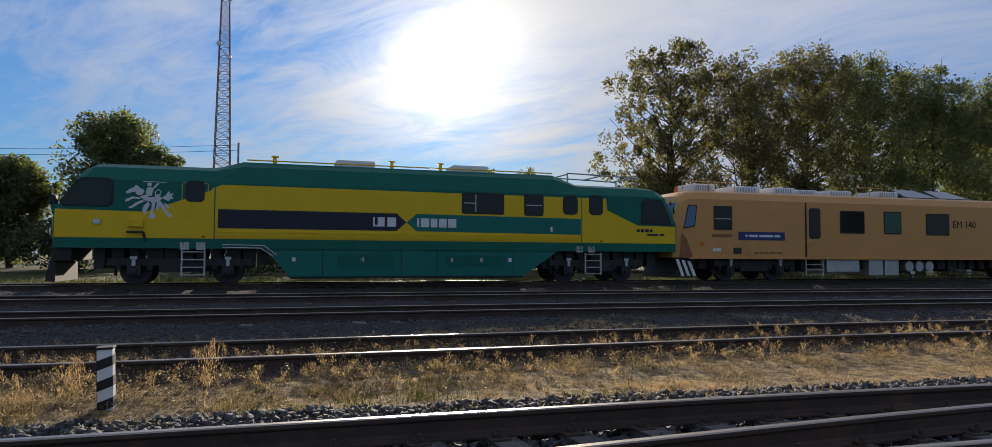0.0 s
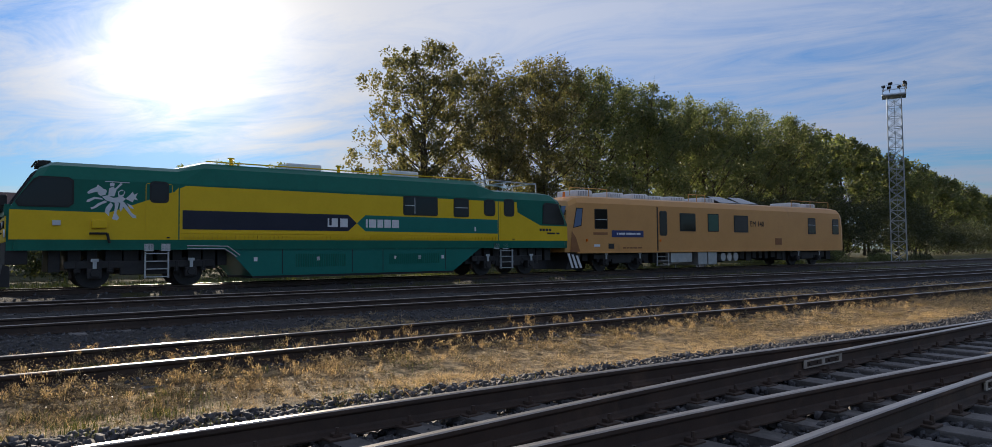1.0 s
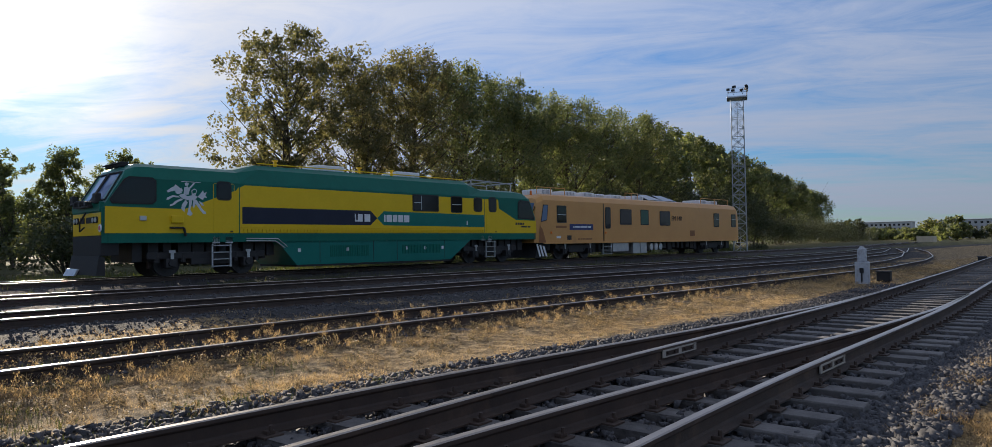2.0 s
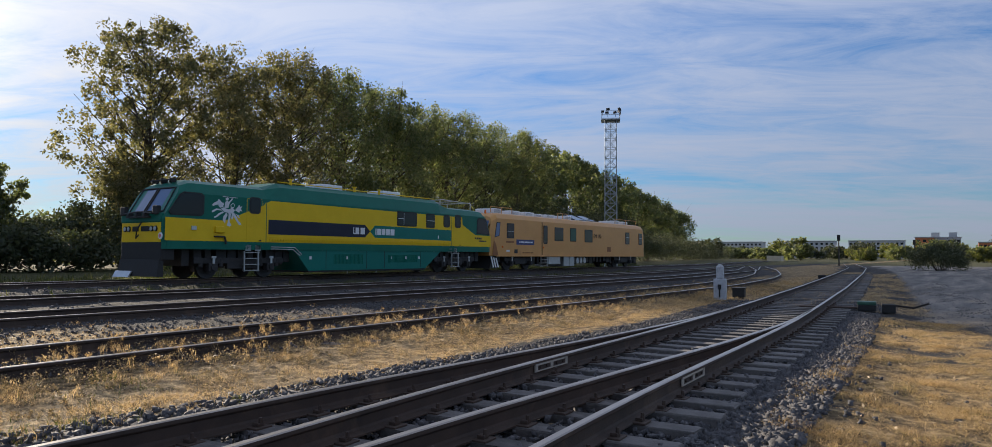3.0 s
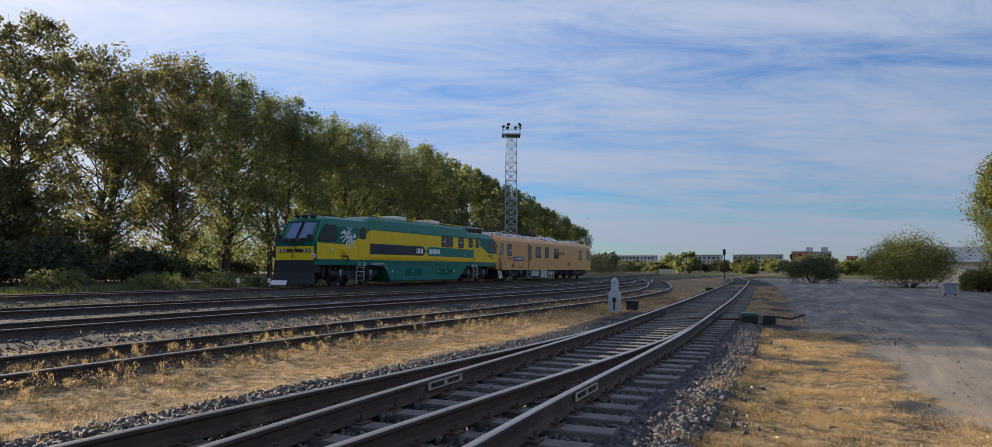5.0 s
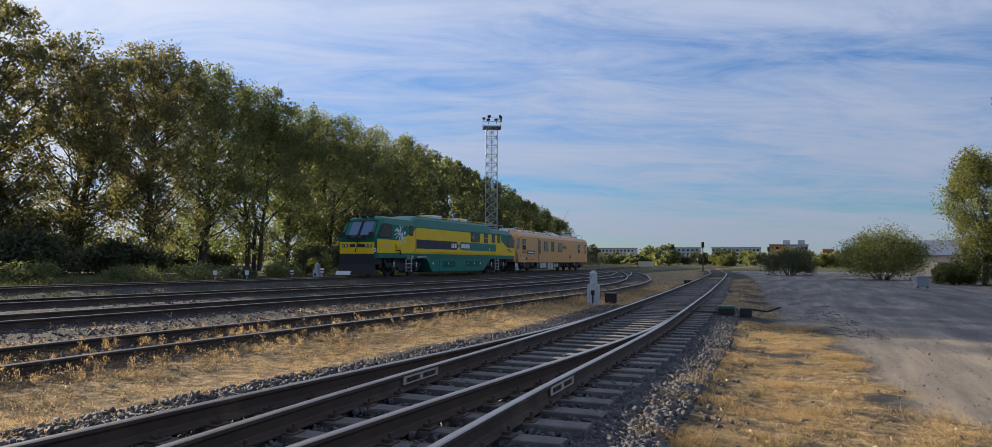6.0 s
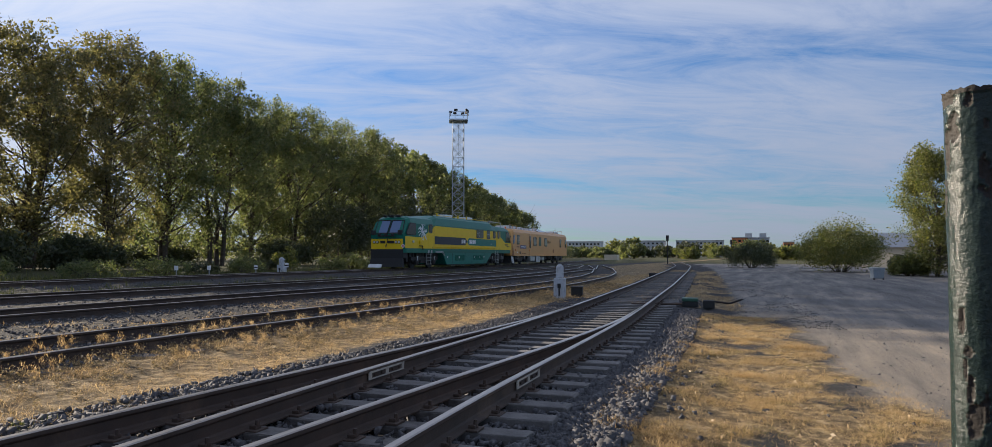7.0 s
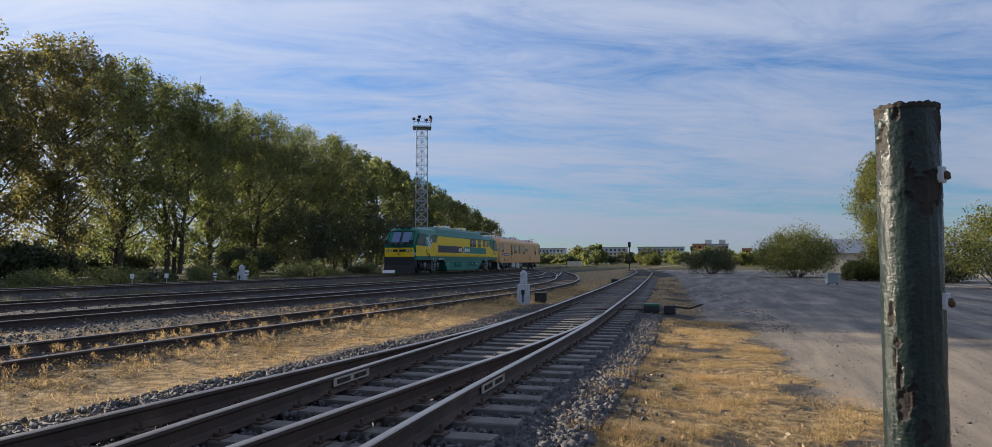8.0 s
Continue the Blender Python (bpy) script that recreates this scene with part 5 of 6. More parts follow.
def ladder(parent, x0, x1, z0, z1, y, steps):
    lad = part("ladder", new_box(x0 - .025, x0 + .025, y - .03, y + .03, z0, z1), M_ALU, parent, "bare metal boarding steps")
    part("stringer", new_box(x1 - .025, x1 + .025, y - .03, y + .03, z0, z1), M_ALU, lad)
    for i in range(steps):
        z = z0 + .03 + (z1 - z0 - .1) * i / (steps - 1)
        part("tread", new_box(x0, x1, y - .10, y + .10, z, z + .03), M_ALU, lad)


ROLLING = []


def locomotive():
    top = empty("locomotive", pose(0, TRAIN_Y, RAIL_TOP), "yellow and green railway service locomotive with dark stripe, driving away", "locomotive", "vehicles of the train")
    L = 21.7
    bm = bmesh.new()
    cab, high = 3.98, 4.22
    st = [section(0.0, cab - .18, .55, w=1.38), section(.25, cab - .02, .52), section(1.2, cab, .0), section(4.25, cab, 0), section(4.45, cab, 0), section(5.3, high, 0, top_w=1.0),
          section(16.5, high - .02, 0, top_w=1.0), section(17.5, cab - .12, 0), section(20.2, cab - .14, 0), section(21.4, cab - .18, -.48), section(L, cab - .36, -.5, w=1.38)]
    hull(bm, st)
    body = part("body", bm, M_GREEN, top, "green painted steel car body")
    # yellow flanks
    Y = -HALF
    zb, zt = 1.53, 3.34
    low = [(.05, zb), (4.42, zb), (4.42, 3.26), (4.3, 3.12), (3.4, 2.78), (2.45, 2.38), (.06, 2.42)]
    part("side_panel", new_plate(low, Y - .008, .01), M_YELLOW, top, "yellow cab side panel")
    part("side_panel", new_plate([(4.46, zb), (17.52, zb), (17.52, zt - .06), (4.66, zt), (4.46, 3.24)], Y - .008, .01), M_YELLOW, top, "yellow long side panel")
    part("side_panel", new_plate([(17.56, zb), (21.62, zb), (21.6, 2.22), (19.95, 2.24), (18.62, 2.82), (18.56, zt - .06), (17.56, zt - .06)], Y - .008, .01), M_YELLOW, top, "yellow rear cab panel")
    part("side_stripe", new_plate([(4.55, 1.88), (10.42, 1.88), (10.78, 2.19), (10.42, 2.51), (4.55, 2.52)], Y - .012, .006), M_STRIPE, top, "dark grey-blue stripe")
    part("side_stripe", new_plate([(11.14, 1.88), (17.5, 1.84), (17.5, 2.46), (11.14, 2.51), (10.78, 2.19)], Y - .012, .006), M_TEAL, top, "teal stripe")
    bars_text(top, 9.6, 2.03, .33, (.06, .24, .30), .10, Y - .018, M_WHITE)
    part("lettering_bar", new_plate([(9.6, 2.03), (9.80, 2.03), (9.80, 2.09), (9.6, 2.09)], Y - .0175, .004), M_WHITE, top)
    bars_text(top, 11.16, 2.03, .32, (.07, .30, .24, .28, .30), .06, Y - .018, M_WHITE)
    part("sign_plate", new_box(16.25, 16.33, Y - .02, Y - .012, 1.94, 2.12), M_WHITE, top)
    # drip strip with small vents along the sill
    part("sill_strip", new_box(4.5, 17.5, Y - .03, Y - .01, 1.74, 1.78, .004), M_YELLOW, top)
    bm = bmesh.new()
    for i in range(86):
        x = 4.6 + i * .15
        box(bm, x, x + .09, Y - .045, Y - .008, 1.58, 1.68)
    tagged(part("sill_louvre", bm, M_YELLOW, top, "row of small yellow louvres"), kind="stuff")
    # frame and skirt
    part("underframe", new_box(.15, 21.5, -1.47, 1.47, 1.22, 1.52, .02), M_GREEN, top, "green underframe beam")
    bm = bmesh.new()
    plate(bm, [(6.0, 1.22), (16.6, 1.22), (15.2, .26), (6.85, .26)], -1.46, 2.92)
    part("skirt", bm, M_TEAL, top, "green equipment skirt")
    bm = bmesh.new()
    for i in range(22):
        box(bm, 8.4 + i * .09, 8.45 + i * .09, -1.475, -1.458, .55, 1.02)
    tagged(part("grille", bm, M_GREEN, top), kind="stuff")
    bm = bmesh.new()
    for i in range(26):
        box(bm, 12.2 + i * .09, 12.25 + i * .09, -1.475, -1.458, .6, 1.0)
    tagged(part("grille", bm, M_GREEN, top), kind="stuff")
    for x in (7.9, 10.6, 11.9, 14.8):
        part("seam", new_box(x, x + .025, -1.464, -1.455, .32, 1.20), M_RUBBER, top)
    part("skirt_edge", new_box(6.85, 15.2, -1.44, 1.44, .18, .27, .01), M_RUBBER, top, "black lower edge of the skirt")
    part("sill_gap", new_box(4.5, 17.5, -1.474, -1.46, 1.20, 1.235), M_RUBBER, top)
    for x in (6.9, 9.2, 12.4, 13.5, 14.6):
        part("label_plate", new_box(x, x + .12, -1.475, -1.457, .78, .92), M_WHITE, top)
    bogie(top, 3.5, 2.75)
    bogie(top, 18.3, 2.45)
    ladder(top, 3.45, 4.15, .28, 1.14, -1.36, 4)
    ladder(top, 17.75, 18.4, .28, 1.14, -1.36, 4)
    for x0 in (3.4, 17.3):
        part("step_bracket", new_box(x0, x0 + .28, -1.5, -1.46, 1.16, 1.40), M_ALU, top)
        part("step_bracket", new_box(x0 + .5, x0 + .78, -1.5, -1.46, 1.16, 1.40), M_ALU, top)
    bm = bmesh.new()
    tube(bm, [(4.7, -1.52, 1.33), (6.0, -1.52, 1.31), (6.4, -1.52, 1.0)], .022, 6)
    tube(bm, [(4.7, -1.52, 1.24), (5.9, -1.52, 1.22), (6.3, -1.52, .95)], .022, 6)
    part("pipe", bm, M_ALU, top, "bright pipes along the sill")
    gear = random.Random(4)
    for i in range(22):
        x = 1.0 + .48 * i if i < 11 else 15.6 + .5 * (i - 11)
        part("underfloor_box", new_box(x, x + gear.uniform(.25, .46), -1.0, 1.0, gear.uniform(.5, .75), 1.22, .02), M_BLACK, top)
    # doors
    for x0, zt_ in ((3.42, 3.70), (17.66, 3.5)):
        d = part("door", new_plate(rounded(x0, x0 + .82, 1.56, zt_ - .33, .08), Y - .016, .012), M_YELLOW, top, "yellow painted side door")
        if x0 < 5:
            part("door_top", new_plate([(x0 + .02, 2.80), (x0 + .8, 3.10), (x0 + .8, zt_ - .35), (x0 + .02, zt_ - .35)], Y - .020, .006), M_GREEN, d)
        part("door_handle", new_box(x0 + .64, x0 + .74, Y - .05, Y - .016, 1.58, 1.62, .005), M_RUBBER, d)
    window(top, rounded(3.58, 4.08, 2.78, 3.40, .14), Y - .006)
    window(top, rounded(17.88, 18.38, 2.66, 3.36, .16), Y - .006)
    window(top, [(.30, 2.56), (1.40, 2.56), (1.52, 2.68), (1.52, 3.30), (1.40, 3.40), (.78, 3.40), (.64, 3.30), (.22, 2.70)], Y - .002)
    window(top, [(20.12, 2.36), (21.38, 2.32), (21.36, 2.52), (20.98, 3.24), (20.32, 3.28), (20.15, 3.16)], Y - .002)
    window(top, rounded(12.84, 14.36, 2.60, 3.30, .08), Y - .010, bars=[(13.3, 13.33, 2.63, 3.28), (12.87, 13.3, 2.94, 2.97)])
    window(top, rounded(15.24, 15.92, 2.58, 3.30, .08), Y - .010, bars=[(15.27, 15.9, 2.92, 2.95)])
    window(top, rounded(16.8, 17.32, 2.66, 3.30, .16), Y - .010)
    # heraldic badge, drawn as plain silver shapes
    shapes = [[(30, 60), (40, 50), (56, 46), (70, 48), (77, 57), (69, 62), (52, 58), (40, 64)], [(28, 62), (38, 66), (35, 78), (27, 86), (22, 90), (20, 84), (10, 78), (2, 70), (5, 66), (14, 70), (22, 72), (23, 66)],
              [(42, 62), (54, 62), (58, 78), (52, 86), (44, 82)], [(46, 87), (53, 87), (55, 94), (50, 97), (45, 94)], [(36, 100), (84, 98.5), (84, 97), (36, 98)], [(54, 80), (58, 79), (70, 94), (66, 96)],
              [(76, 57), (84, 66), (90, 76), (93, 68), (100, 72), (96, 62), (100, 55), (93, 56), (90, 49), (84, 52)], [(30, 57), (16, 59), (3, 52), (1, 46), (6, 46), (17, 54), (33, 53)], [(36, 51), (22, 43), (14, 34), (9, 33), (10, 28), (18, 31), (28, 40), (41, 47)],
              [(64, 47), (73, 49), (81, 36), (88, 22), (97, 14), (98, 8), (90, 9), (82, 20), (74, 33)], [(55, 47), (63, 46), (61, 32), (58, 20), (64, 8), (60, 2), (50, 5), (53, 18), (55, 32)], [(47, 47), (38, 34), (36, 22), (44, 12), (45, 24), (52, 40)],
              [(62, 60), (72, 63), (75, 75), (68, 80), (61, 74)], [(66, 44), (72, 42), (70, 30), (66, 24), (64, 32)], [(30, 74), (36, 80), (40, 74), (38, 70)], [(78, 46), (88, 40), (93, 32), (86, 33)]]
    for i, shape in enumerate(shapes):
        part("badge", new_plate([(1.86 + .0134 * a, 2.12 + .0126 * b) for a, b in shape], Y - .010 - .001 * i, .006), M_SILVER, top, "silver heraldic badge drawn as plain shapes")
    part("badge", new_plate([(1.86 + .0134 * a, 2.12 + .0126 * b) for a, b in ((64, 65), (72, 68), (73, 76), (67, 77), (63, 73))], Y - .026, .006), M_GREEN, top, "green shield of the badge")
    bars_text(top, 19.9, 1.98, .12, (.12, .14, .16, .12), .05, Y - .014, M_STRIPE, "maker_mark")
    bars_text(top, 20.35, 1.84, .08, (.5, .2), .06, Y - .014, M_STRIPE, "maker_mark")
    part("camera_box", new_box(1.05, 1.25, Y - .06, Y, 1.96, 2.12, .01), M_ALU, top, "small grey socket box")
    part("camera_box", new_box(2.0, 2.4, Y - .12, Y, 1.88, 2.14, .03), M_YELLOW, top, "yellow locker on the cab side")
    bm = bmesh.new()
    tube(bm, [(1.95, Y - .1, 1.72), (2.4, Y - .1, 1.72), (2.46, Y - .1, 1.42)], .04, 6)
    part("hose", bm, M_RUBBER, top)
    bars_text(top, 1.0, 1.33, .06, (.3, .25, .4), .2, -1.476, M_WHITE, "frame_mark")
    bars_text(top, 5.0, 3.42, .05, (.22,), .1, -1.47, M_WHITE, "frame_mark")
    # nose: windscreens, lamps, hoses, plough
    for y0, y1 in ((-1.18, -.06), (.06, 1.18)):
        bm = bmesh.new()
        pts = [(z, y) for y, z in ((y0, 2.66), (y1, 2.66), (y1, 3.62), (y0 + (.12 if y0 < -.5 else 0), 3.62))]
        f = [bm.verts.new((.55 * (z - 2.35) - .035 + .05 * (abs(y) / 1.2), y, z)) for z, y in pts]
        b = [bm.verts.new(v.co + Vector((.06, 0, 0))) for v in f]
        bm.faces.new(f)
        bm.faces.new(b[::-1])
        for i in range(4):
            bm.faces.new((f[(i + 1) % 4], f[i], b[i], b[(i + 1) % 4]))
        part("windscreen", bm, M_GLASS_BLUE, top, "slanted windscreen with the sky's reflection in its blue colour")
        bm = bmesh.new()
        at = lambda y, z: (.55 * (z - 2.35) - .05 + .05 * (abs(y) / 1.2), y, z)
        cs = [at(y, z) for z, y in pts]
        for i in range(4):
            cyl(bm, cs[i], cs[(i + 1) % 4], .035, .035, 6)
        part("windscreen_frame", bm, M_RUBBER, top, "black windscreen frame")
    part("nose_panel", new_box(-.03, .05, -1.34, 1.34, 1.46, 2.22, .02), M_YELLOW, top, "yellow nose panel")
    part("nose_band", new_box(-.05, .10, -1.36, 1.36, 2.24, 2.58, .03), M_GREEN, top, "green nose band")
    for y in (-1.12, 1.12):
        part("marker_lamp", new_box(-.14, .02, y - .16, y + .16, 2.52, 2.86, .03), M_RUBBER, top, "black square lamp housing")
        for dy in (-.13, .13):
            bm = bmesh.new()
            cyl(bm, (.0, y * .82 + dy, 1.98), (-.07, y * .82 + dy, 1.98), .12, .11, 14)
            part("headlight", bm, M_RUBBER, top)
            bm = bmesh.new()
            cyl(bm, (-.07, y * .82 + dy, 1.98), (-.085, y * .82 + dy, 1.98), .085, .08, 14)
            part("lens", bm, M_ALU, top)
    bm = bmesh.new()
    cyl(bm, (.0, -1.2, 1.78), (-.05, -1.36, 1.74), .025, .025, 6)
    part("sign_arm", bm, M_YELLOW, top, "yellow bracket of the round sign")
    bm = bmesh.new()
    cyl(bm, (-.03, -1.38, 1.70), (-.06, -1.38, 1.70), .13, .13, 16)
    part("round_sign", bm, M_WHITE, top, "small round white end sign")
    bm = bmesh.new()
    cyl(bm, (-.055, -1.38, 1.70), (-.066, -1.38, 1.70), .075, .075, 16)
    part("sign_disc", bm, M_PINK, top, "faded red centre of the sign")
    bm = bmesh.new()
    box(bm, -.20, .05, -.75, .75, 2.40, 2.47, .01)
    for y in (-.55, 0, .55):
        box(bm, -.24, -.04, y - .08, y + .08, 2.46, 2.60, .02)
    tube(bm, [(-.16, -1.0, 2.56), (-.2, -.3, 2.62), (-.2, .3, 2.62), (-.16, 1.0, 2.56)], .03, 6)
    part("coupling_gear", bm, M_BLACK, top, "dark cable sockets under the windscreens")
    for y0, y1 in ((-.62, -.05), (.12, .55)):
        part("number_board", new_box(-.05, -.02, y0, y1, 1.88, 2.08, .02), M_RUBBER, top, "dark badge panel")
    bm = bmesh.new()
    tube(bm, [(-.06, -.1, 2.25), (-.25, -.15, 1.9), (-.22, -.05, 1.6), (-.05, .1, 1.75)], .025, 6)
    part("hose", bm, M_RUBBER, top)
    for y in (-.55, .2, .62):
        bm = bmesh.new()
        tube(bm, [(.38, y, 2.64), (.5, y - .22, 3.2), (.62, y - .30, 3.45)], .018, 5)
        part("wiper", bm, M_RUBBER, top)
    bm = bmesh.new()
    for i in range(7):
        x, y = .75 + .12 * (i % 3), -.6 + .2 * i
        box(bm, x, x + .22, y, y + .14, 3.86, 4.02 + .03 * (i % 2), .02)
    tube(bm, [(.7, -.8, 3.95), (.7, .8, 3.95)], .03, 6)
    part("roof_lamp_cluster", bm, M_RUBBER, top, "cluster of lamps over the windscreen")
    part("buffer_beam", new_box(-.02, .5, -1.38, 1.38, .78, 1.46, .03), M_RUBBER, top, "black buffer beam")
    bm = bmesh.new()
    v = [bm.verts.new(p) for p in ((-.16, -1.4, .14), (-.16, 1.4, .14), (-.06, 1.35, .80), (-.06, -1.35, .80), (.1, -1.4, .12), (.1, 1.4, .12), (.1, 1.35, .72), (.1, -1.35, .72))]
    for f in ((0, 3, 2, 1), (4, 5, 6, 7), (0, 1, 5, 4), (2, 3, 7, 6), (0, 4, 7, 3), (1, 2, 6, 5)):
        bm.faces.new([v[i] for i in f])
    part("snow_plough", bm, M_RUBBER, top, "black snow plough")
    bm = bmesh.new()
    vv = [bm.verts.new(p) for p in ((-.30, .3, .10), (-.30, 1.42, .10), (-.18, 1.42, .34), (-.18, .3, .34), (-.24, .3, .10), (-.24, 1.42, .10), (-.12, 1.42, .34), (-.12, .3, .34))]
    for f in ((0, 3, 2, 1), (4, 5, 6, 7), (0, 1, 5, 4), (2, 3, 7, 6), (0, 4, 7, 3), (1, 2, 6, 5)):
        bm.faces.new([vv[i] for i in f])
    part("plough_blade", bm, M_ALU, top, "bare worn plough edge")
    # roof gear
    for x in (8.4, 12.7):
        part("air_conditioner", new_box(x, x + 1.38, -.55, .65, high - .02, high + .26, .06), M_WHITE, top, "pale roof air conditioner")
    for x in (6.3, 10.35, 12.15):
        bm = bmesh.new()
        cyl(bm, (x, -.8, high - .12), (x, -.8, high + .2), .07, .06, 8)
        cyl(bm, (x, -.8, high + .2), (x, -.8, high + .25), .12, .12, 10)
        part("roof_horn", bm, M_YELLOW, top, "yellow roof vent")
    bm = bmesh.new()
    tube(bm, [(5.4, -1.0, high + .05), (16.5, -1.0, high + .03)], .025, 6)
    part("roof_rail", bm, M_YELLOW, top, "yellow handrail along the roof edge")
    bm = bmesh.new()
    for y in (-.9, .9):
        tube(bm, [(17.2, y, 3.8), (17.2, y, 4.3), (20.2, y, 4.22), (20.2, y, 3.7)], .03, 6)
    for x in (17.2, 18.7, 20.2):
        tube(bm, [(x, -.9, 4.26), (x, .9, 4.26)], .03, 6)
    part("roof_frame", bm, M_GALV, top, "grey pipe frame on the rear cab roof")
    part("coupler", new_box(L - .2, CAR_START + .1, -.2, .2, .85, 1.15, .04), M_BLACK, top)
    return top


def measuring_car():
    top = empty("measuring_car", pose(LOCO_LEN, TRAIN_Y, RAIL_TOP), "orange track measuring railcar with square windows, coupled to the locomotive", "railcar", "vehicles of the train")
    L = 25.9
    bm = bmesh.new()
    roof = 3.80
    sec = lambda x, r, lean: section(x, r, lean, z0=.98, knee=3.40, top_w=1.1)
    hull(bm, [section(.05, roof - .25, .34, z0=.98, w=1.34, knee=3.2, top_w=.95), sec(.5, roof - .05, .28), sec(1.4, roof, 0), sec(L - 1.3, roof, 0), sec(L - .4, roof - .05, -.2), section(L, roof - .3, -.2, z0=.98, w=1.36, knee=3.2, top_w=.95)])
    part("body", bm, M_ORANGE, top, "orange painted car body")
    Y = -HALF
    # thin darker brown plate over the lower corner of the cab
    part("cab_shade", new_plate([(.3, 1.0), (1.0, 1.0), (.7, 1.7), (.42, 2.0)], Y - .003, .004), M_BROWN, top, "darker brown lower corner of the cab")
    part("sill", new_box(.8, L - .4, Y - .03, Y + .05, .92, 1.0, .01), M_ORANGE, top)
    # end windscreens
    for x, lean, s in ((.05, .34, -1), (L, -.2, 1)):
        for y0, y1 in ((-1.15, -.08), (.08, 1.15)):
            bm = bmesh.new()
            f = [bm.verts.new((x + lean * (z - 2.35) + s * .03 * (1.6 - abs(y)), y, z)) for y, z in ((y0, 2.25), (y1, 2.25), (y1, 3.25), (y0, 3.25))]
            b = [bm.verts.new(v.co - Vector((s * .05, 0, 0))) for v in f]
            bm.faces.new(f if s > 0 else f[::-1])
            bm.faces.new(b[::-1] if s > 0 else b)
            for i in range(4):
                q = (f[i], f[(i + 1) % 4], b[(i + 1) % 4], b[i])
                bm.faces.new(q)
            part("windscreen", bm, M_GLASS_BLUE, top, "end windscreen with the sky's reflection in its blue colour")
    window(top, [(.55, 2.20), (1.05, 2.30), (1.16, 3.1), (.78, 3.1)], Y - .002, glass=M_GLASS_BLUE)
    for x0, x1, z0, z1, g in ((2.05, 2.85, 2.18, 3.08, None), (8.55, 9.8, 2.12, 3.02, None), (11.0, 11.9, 2.12, 3.04, "green"), (13.45, 14.75, 2.10, 3.0, None), (21.4, 22.2, 2.05, 3.0, None), (24.4, 25.1, 2.05, 2.98, None)):
        window(top, rounded(x0, x1, z0, z1, .05), Y - .002, .05, M_CABGREEN if g else None, [(x0, x1, 2.58, 2.61)] if x0 < 3 or x0 > 20 else ())
    d = part("door", new_plate(rounded(6.72, 7.72, 1.05, 3.3, .05), Y - .018, .014), M_ORANGE, top, "orange side door")
    part("door_gap", new_box(6.62, 6.70, Y - .012, Y - .002, 1.02, 3.36), M_RUBBER, d)
    window(top, rounded(6.86, 7.38, 1.86, 3.1, .12), Y - .016)
    part("sign_board", new_plate([(3.2, 1.72), (5.55, 1.72), (5.55, 2.07), (3.2, 2.07)], Y - .012, .01), M_BLUE, top, "blue owner sign")
    bars_text(top, 3.55, 1.85, .10, (.1, .45, .7, .3), .07, Y - .018, M_WHITE, "sign_bar")
    part("name_plate", new_plate([(1.9, 1.83), (2.9, 1.83), (2.9, 1.96), (1.9, 1.96)], Y - .01, .008), M_BROWN, top, "dark brown maker plate")
    part("number_plate", new_box(1.95, 2.35, Y - .012, Y - .003, 1.24, 1.36), M_WHITE, top)
    part("vent", new_box(2.95, 3.35, Y - .014, Y - .003, 1.14, 1.40, .01), M_BLACK, top)
    part("vent", new_box(17.6, 18.3, Y - .014, Y - .003, 1.32, 1.72, .01), M_BROWN, top, "brown louvre panel")
    bars_text(top, 4.0, 1.14, .08, (.2, .16, .22, .3, .3), .06, Y - .01, M_BROWN, "number_bar")
    text_part(top, "EM 140", .46, 15.0, Y - .012, 2.42, M_RUBBER)
    for x in (1.4, 6.8):
        part("signal_lamp", new_box(x, x + .1, Y - .06, Y, 1.5, 1.62, .01), M_AMBER, top)
    # underfloor
    ladder(top, 6.75, 7.65, .2, .98, -1.36, 4)
    part("equipment_box", new_box(7.9, 9.7, -1.35, 1.2, .35, .92, .04), M_ALU, top, "dirty silver equipment box")
    part("equipment_box", new_box(10.2, 11.0, -1.38, 1.2, .2, .94, .04), M_ALU, top, "silver equipment box")
    part("equipment_box", new_box(11.1, 11.9, -1.38, 1.2, .2, .94, .04), M_ALU, top, "silver equipment box")
    for x in (12.6, 13.2, 13.8):
        bm = bmesh.new()
        cyl(bm, (x, -1.3, .62), (x, 1.1, .62), .24, .24, 14)
        part("air_tank", bm, M_ALU, top)
    rng = random.Random(8)
    for i in range(36):
        x = 1.6 + .65 * i
        part("underfloor_box", new_box(x, x + rng.uniform(.3, .6), -1.0, 1.0, rng.uniform(.3, .55), .98, .02), M_BLACK, top)
    bogie(top, 4.2, 2.5)
    bogie(top, L - 4.2, 2.5)
    # striped plough
    bm = bmesh.new()
    pts = ((.1, -1.35, .15), (.1, 1.35, .15), (.45, 1.35, .95), (.45, -1.35, .95), (1.0, -1.4, .15), (1.0, 1.4, .15), (1.1, 1.4, .95), (1.1, -1.4, .95))
    v = [bm.verts.new(p) for p in pts]
    for f in ((0, 3, 2, 1), (4, 5, 6, 7), (0, 1, 5, 4), (2, 3, 7, 6), (0, 4, 7, 3), (1, 2, 6, 5)):
        bm.faces.new([v[i] for i in f])
    part("plough", bm, M_RUBBER, top, "black plough with slanted white stripes")
    for i in range(3):
        x = .18 + .3 * i
        bm = bmesh.new()
        plate(bm, [(x - .02, .92 - .05 * i), (x + .13, .92 - .05 * i), (x + .42, .22), (x + .27, .22)], -1.42, .02)
        part("plough_stripe", bm, M_WHITE, top)
    # roof gear
    zr = roof - .02
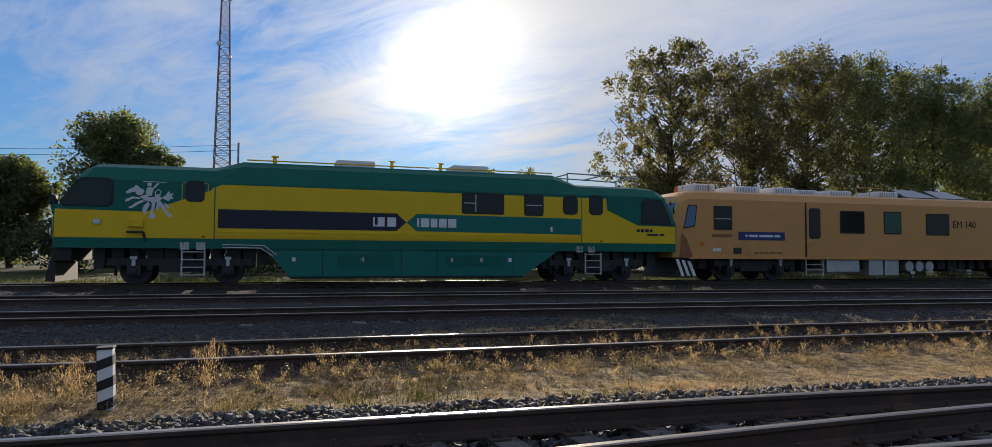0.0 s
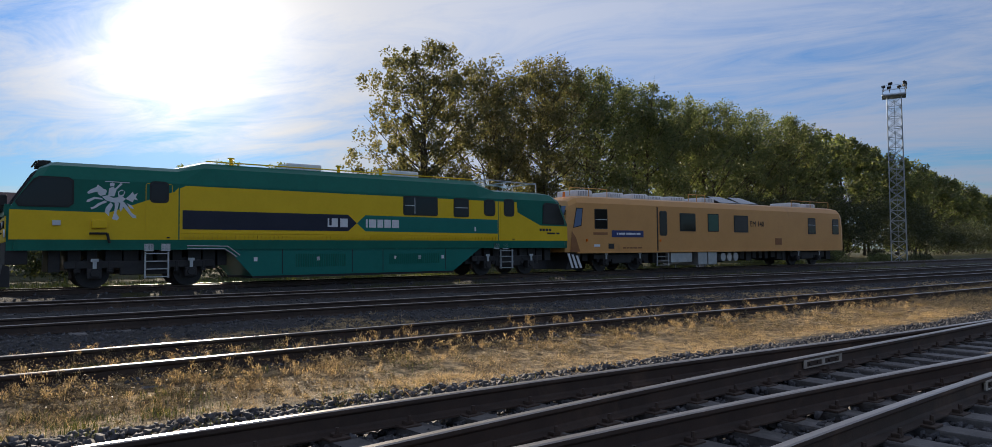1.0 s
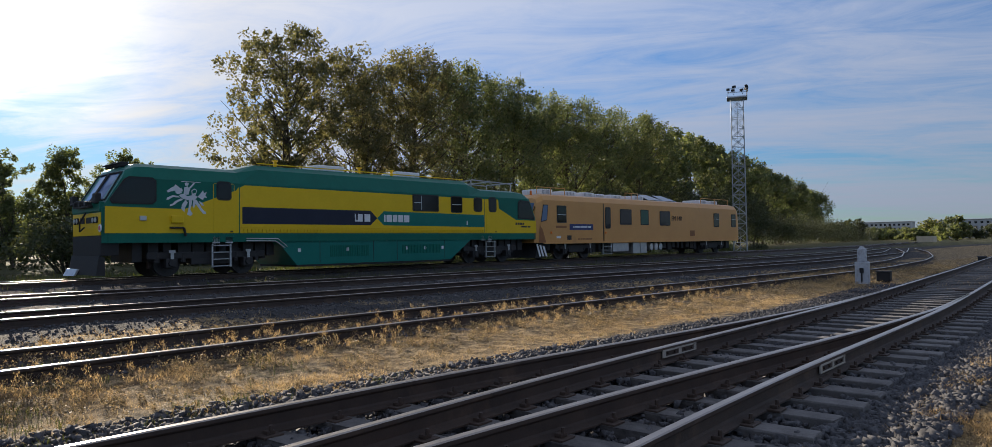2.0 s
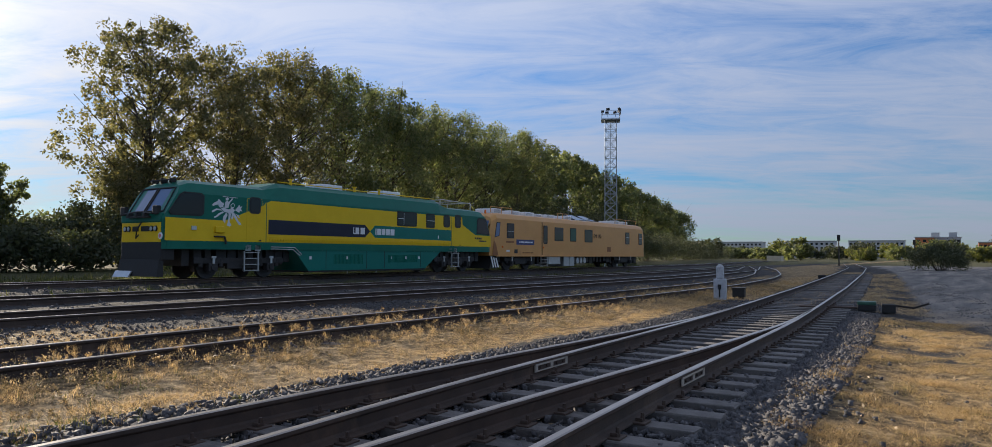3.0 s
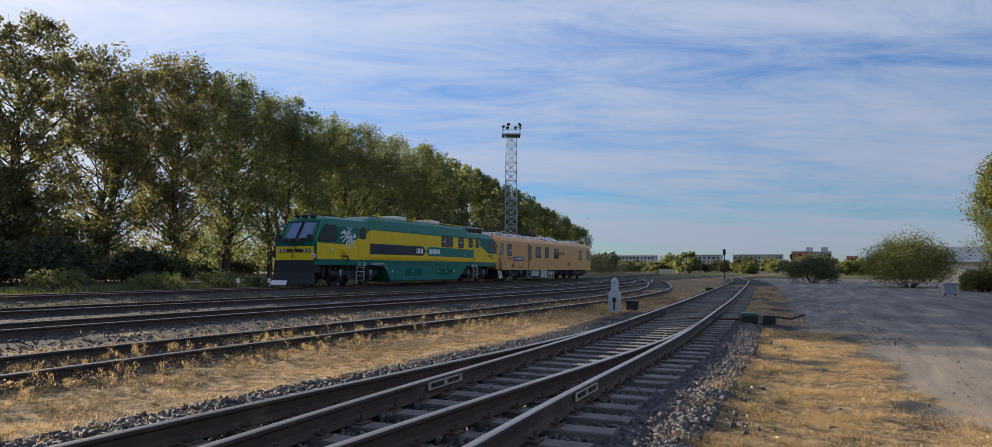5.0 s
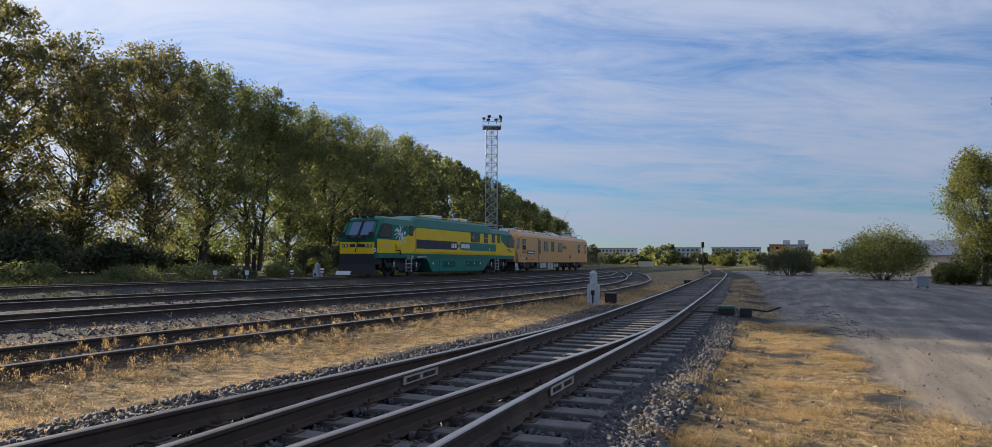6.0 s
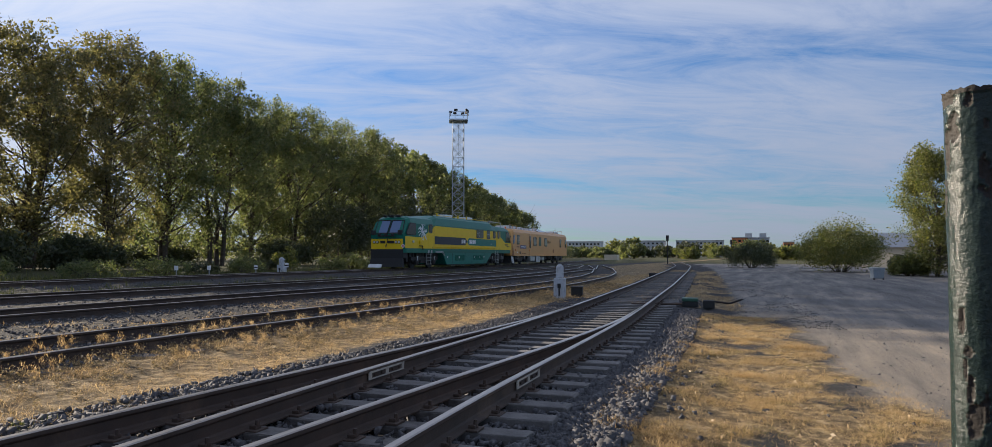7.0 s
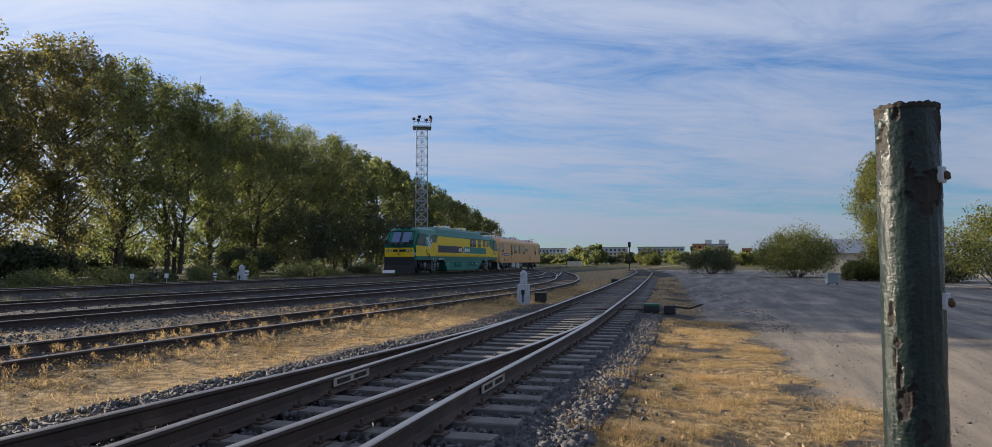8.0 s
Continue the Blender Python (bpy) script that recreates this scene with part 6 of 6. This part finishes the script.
    for x0, x1, h in ((1.5, 2.6, .34), (3.6, 4.9, .30), (5.6, 6.8, .30), (6.9, 8.0, .24), (8.6, 9.9, .26), (11.4, 12.6, .30), (20.6, 21.8, .3), (22.4, 23.6, .28)):
        u = part("air_conditioner", new_box(x0, x1, -.75, .75, zr, zr + h, .08), M_WHITE, top, "white roof air conditioner")
        bm = bmesh.new()
        for i in range(7):
            xx = x0 + .12 + (x1 - x0 - .3) * i / 7
            box(bm, xx, xx + .04, -.765, -.74, zr + .06, zr + h - .06)
        tagged(part("grille", bm, M_GALV, u), kind="stuff")
    for x0 in (12.9, 14.9):
        bm = bmesh.new()
        v = [bm.verts.new(p) for p in ((x0, -.9, zr + .05), (x0 + 1.9, -.9, zr + .05), (x0 + 1.6, .2, zr + .5), (x0 + .3, .2, zr + .5), (x0, -.9, zr), (x0 + 1.9, -.9, zr), (x0 + 1.6, .2, zr), (x0 + .3, .2, zr))]
        for f in ((0, 1, 2, 3), (7, 6, 5, 4), (0, 4, 5, 1), (1, 5, 6, 2), (2, 6, 7, 3), (3, 7, 4, 0)):
            bm.faces.new([v[i] for i in f])
        part("solar_panel", bm, M_GLASS, top, "dark tilted roof panel")
    for x0, x1 in ((.8, 3.4), (9.9, 11.4), (20.3, 24.8)):
        bm = bmesh.new()
        tube(bm, [(x0, -1.0, zr), (x0, -1.0, zr + .4), (x1, -1.0, zr + .4), (x1, -1.0, zr)], .022, 6)
        tube(bm, [((x0 + x1) / 2, -1.0, zr), ((x0 + x1) / 2, -1.0, zr + .4)], .022, 6)
        part("roof_railing", bm, M_ORANGE, top, "orange roof railing")
    bm = bmesh.new()
    cyl(bm, (.75, -.6, zr - .05), (.75, -.6, zr + .2), .08, .06, 10)
    part("beacon", bm, M_AMBER, top, "orange warning beacon")
    bm = bmesh.new()
    cyl(bm, (L - .8, 0, zr - .1), (L - .8, 0, zr + .9), .015, .01, 5)
    part("antenna", bm, M_RUBBER, top)
    bm = bmesh.new()
    tube(bm, [(.4, -1.0, 2.6), (.28, -.8, 3.3)], .03, 6)
    tube(bm, [(.3, -1.1, 2.7), (.05, -1.42, 3.0)], .03, 6)
    part("mirror_arm", bm, M_RUBBER, top)
    return top


def refit_length(top, way):
    """Sets the parts of a vehicle lengthways by the rule way(x)."""
    wheels = {ax for ax, x in ROLLING}
    for ob in top.children_recursive:
        if ob in wheels:
            ob.location.x = way(ob.location.x)
        elif ob.parent in wheels:
            continue
        elif ob.name.startswith("writing"):
            ob.location.x = way(ob.location.x)
        elif ob.data is not None:
            for v in ob.data.vertices:
                v.co.x = way(v.co.x)


def loco_way(x):
    if x < 3.4:
        return x - .30 * (1 - x / 3.4)
    return x if x < 4.55 else 4.55 + (x - 4.55) * 1.019


def car_way(x):
    return x * .981 - .08 * min(1.0, x)


loco = locomotive()
car = measuring_car()
refit_length(loco, loco_way)
refit_length(car, car_way)
ROLLING = [(ax, ax.location.x) for ax, x in ROLLING]


def on_track(s, length):
    """Pose of a vehicle whose trailing end is at s along the track."""
    a, b = s + 3.5, s + length - 3.5
    ya, yb = train_line(a), train_line(b)
    yaw = math.atan2(yb - ya, b - a)
    y = ya - math.sin(yaw) * 3.5
    return pose(s, y, TRAIN_RAIL, 0, 0, math.degrees(yaw))


TRAIN_RAIL = 0.31
TRAIN_S = [(0.0, -6.52), (1.0, 1.20), (2.0, 8.72), (4.0, 23.72), (6.0, 39.25), (8.0, 55.05)]


def train_s(t):
    p = np.array(TRAIN_S)
    return float(np.interp(t, p[:, 0], p[:, 1]))


def motions():
    steps = [0.5 * i for i in range(17)]
    walk(loco, [(t, on_track(train_s(t), LOCO_LEN)) for t in steps])
    walk(car, [(t, on_track(train_s(t) + LOCO_LEN, CAR_LEN)) for t in steps])
    fine = [i / 30 for i in range(241)]
    for ax, x in ROLLING:
        walk(ax, [(t, pose(x, 0, .475, 0, math.degrees((train_s(t) - train_s(0)) / .475), 0)) for t in fine])


motions()
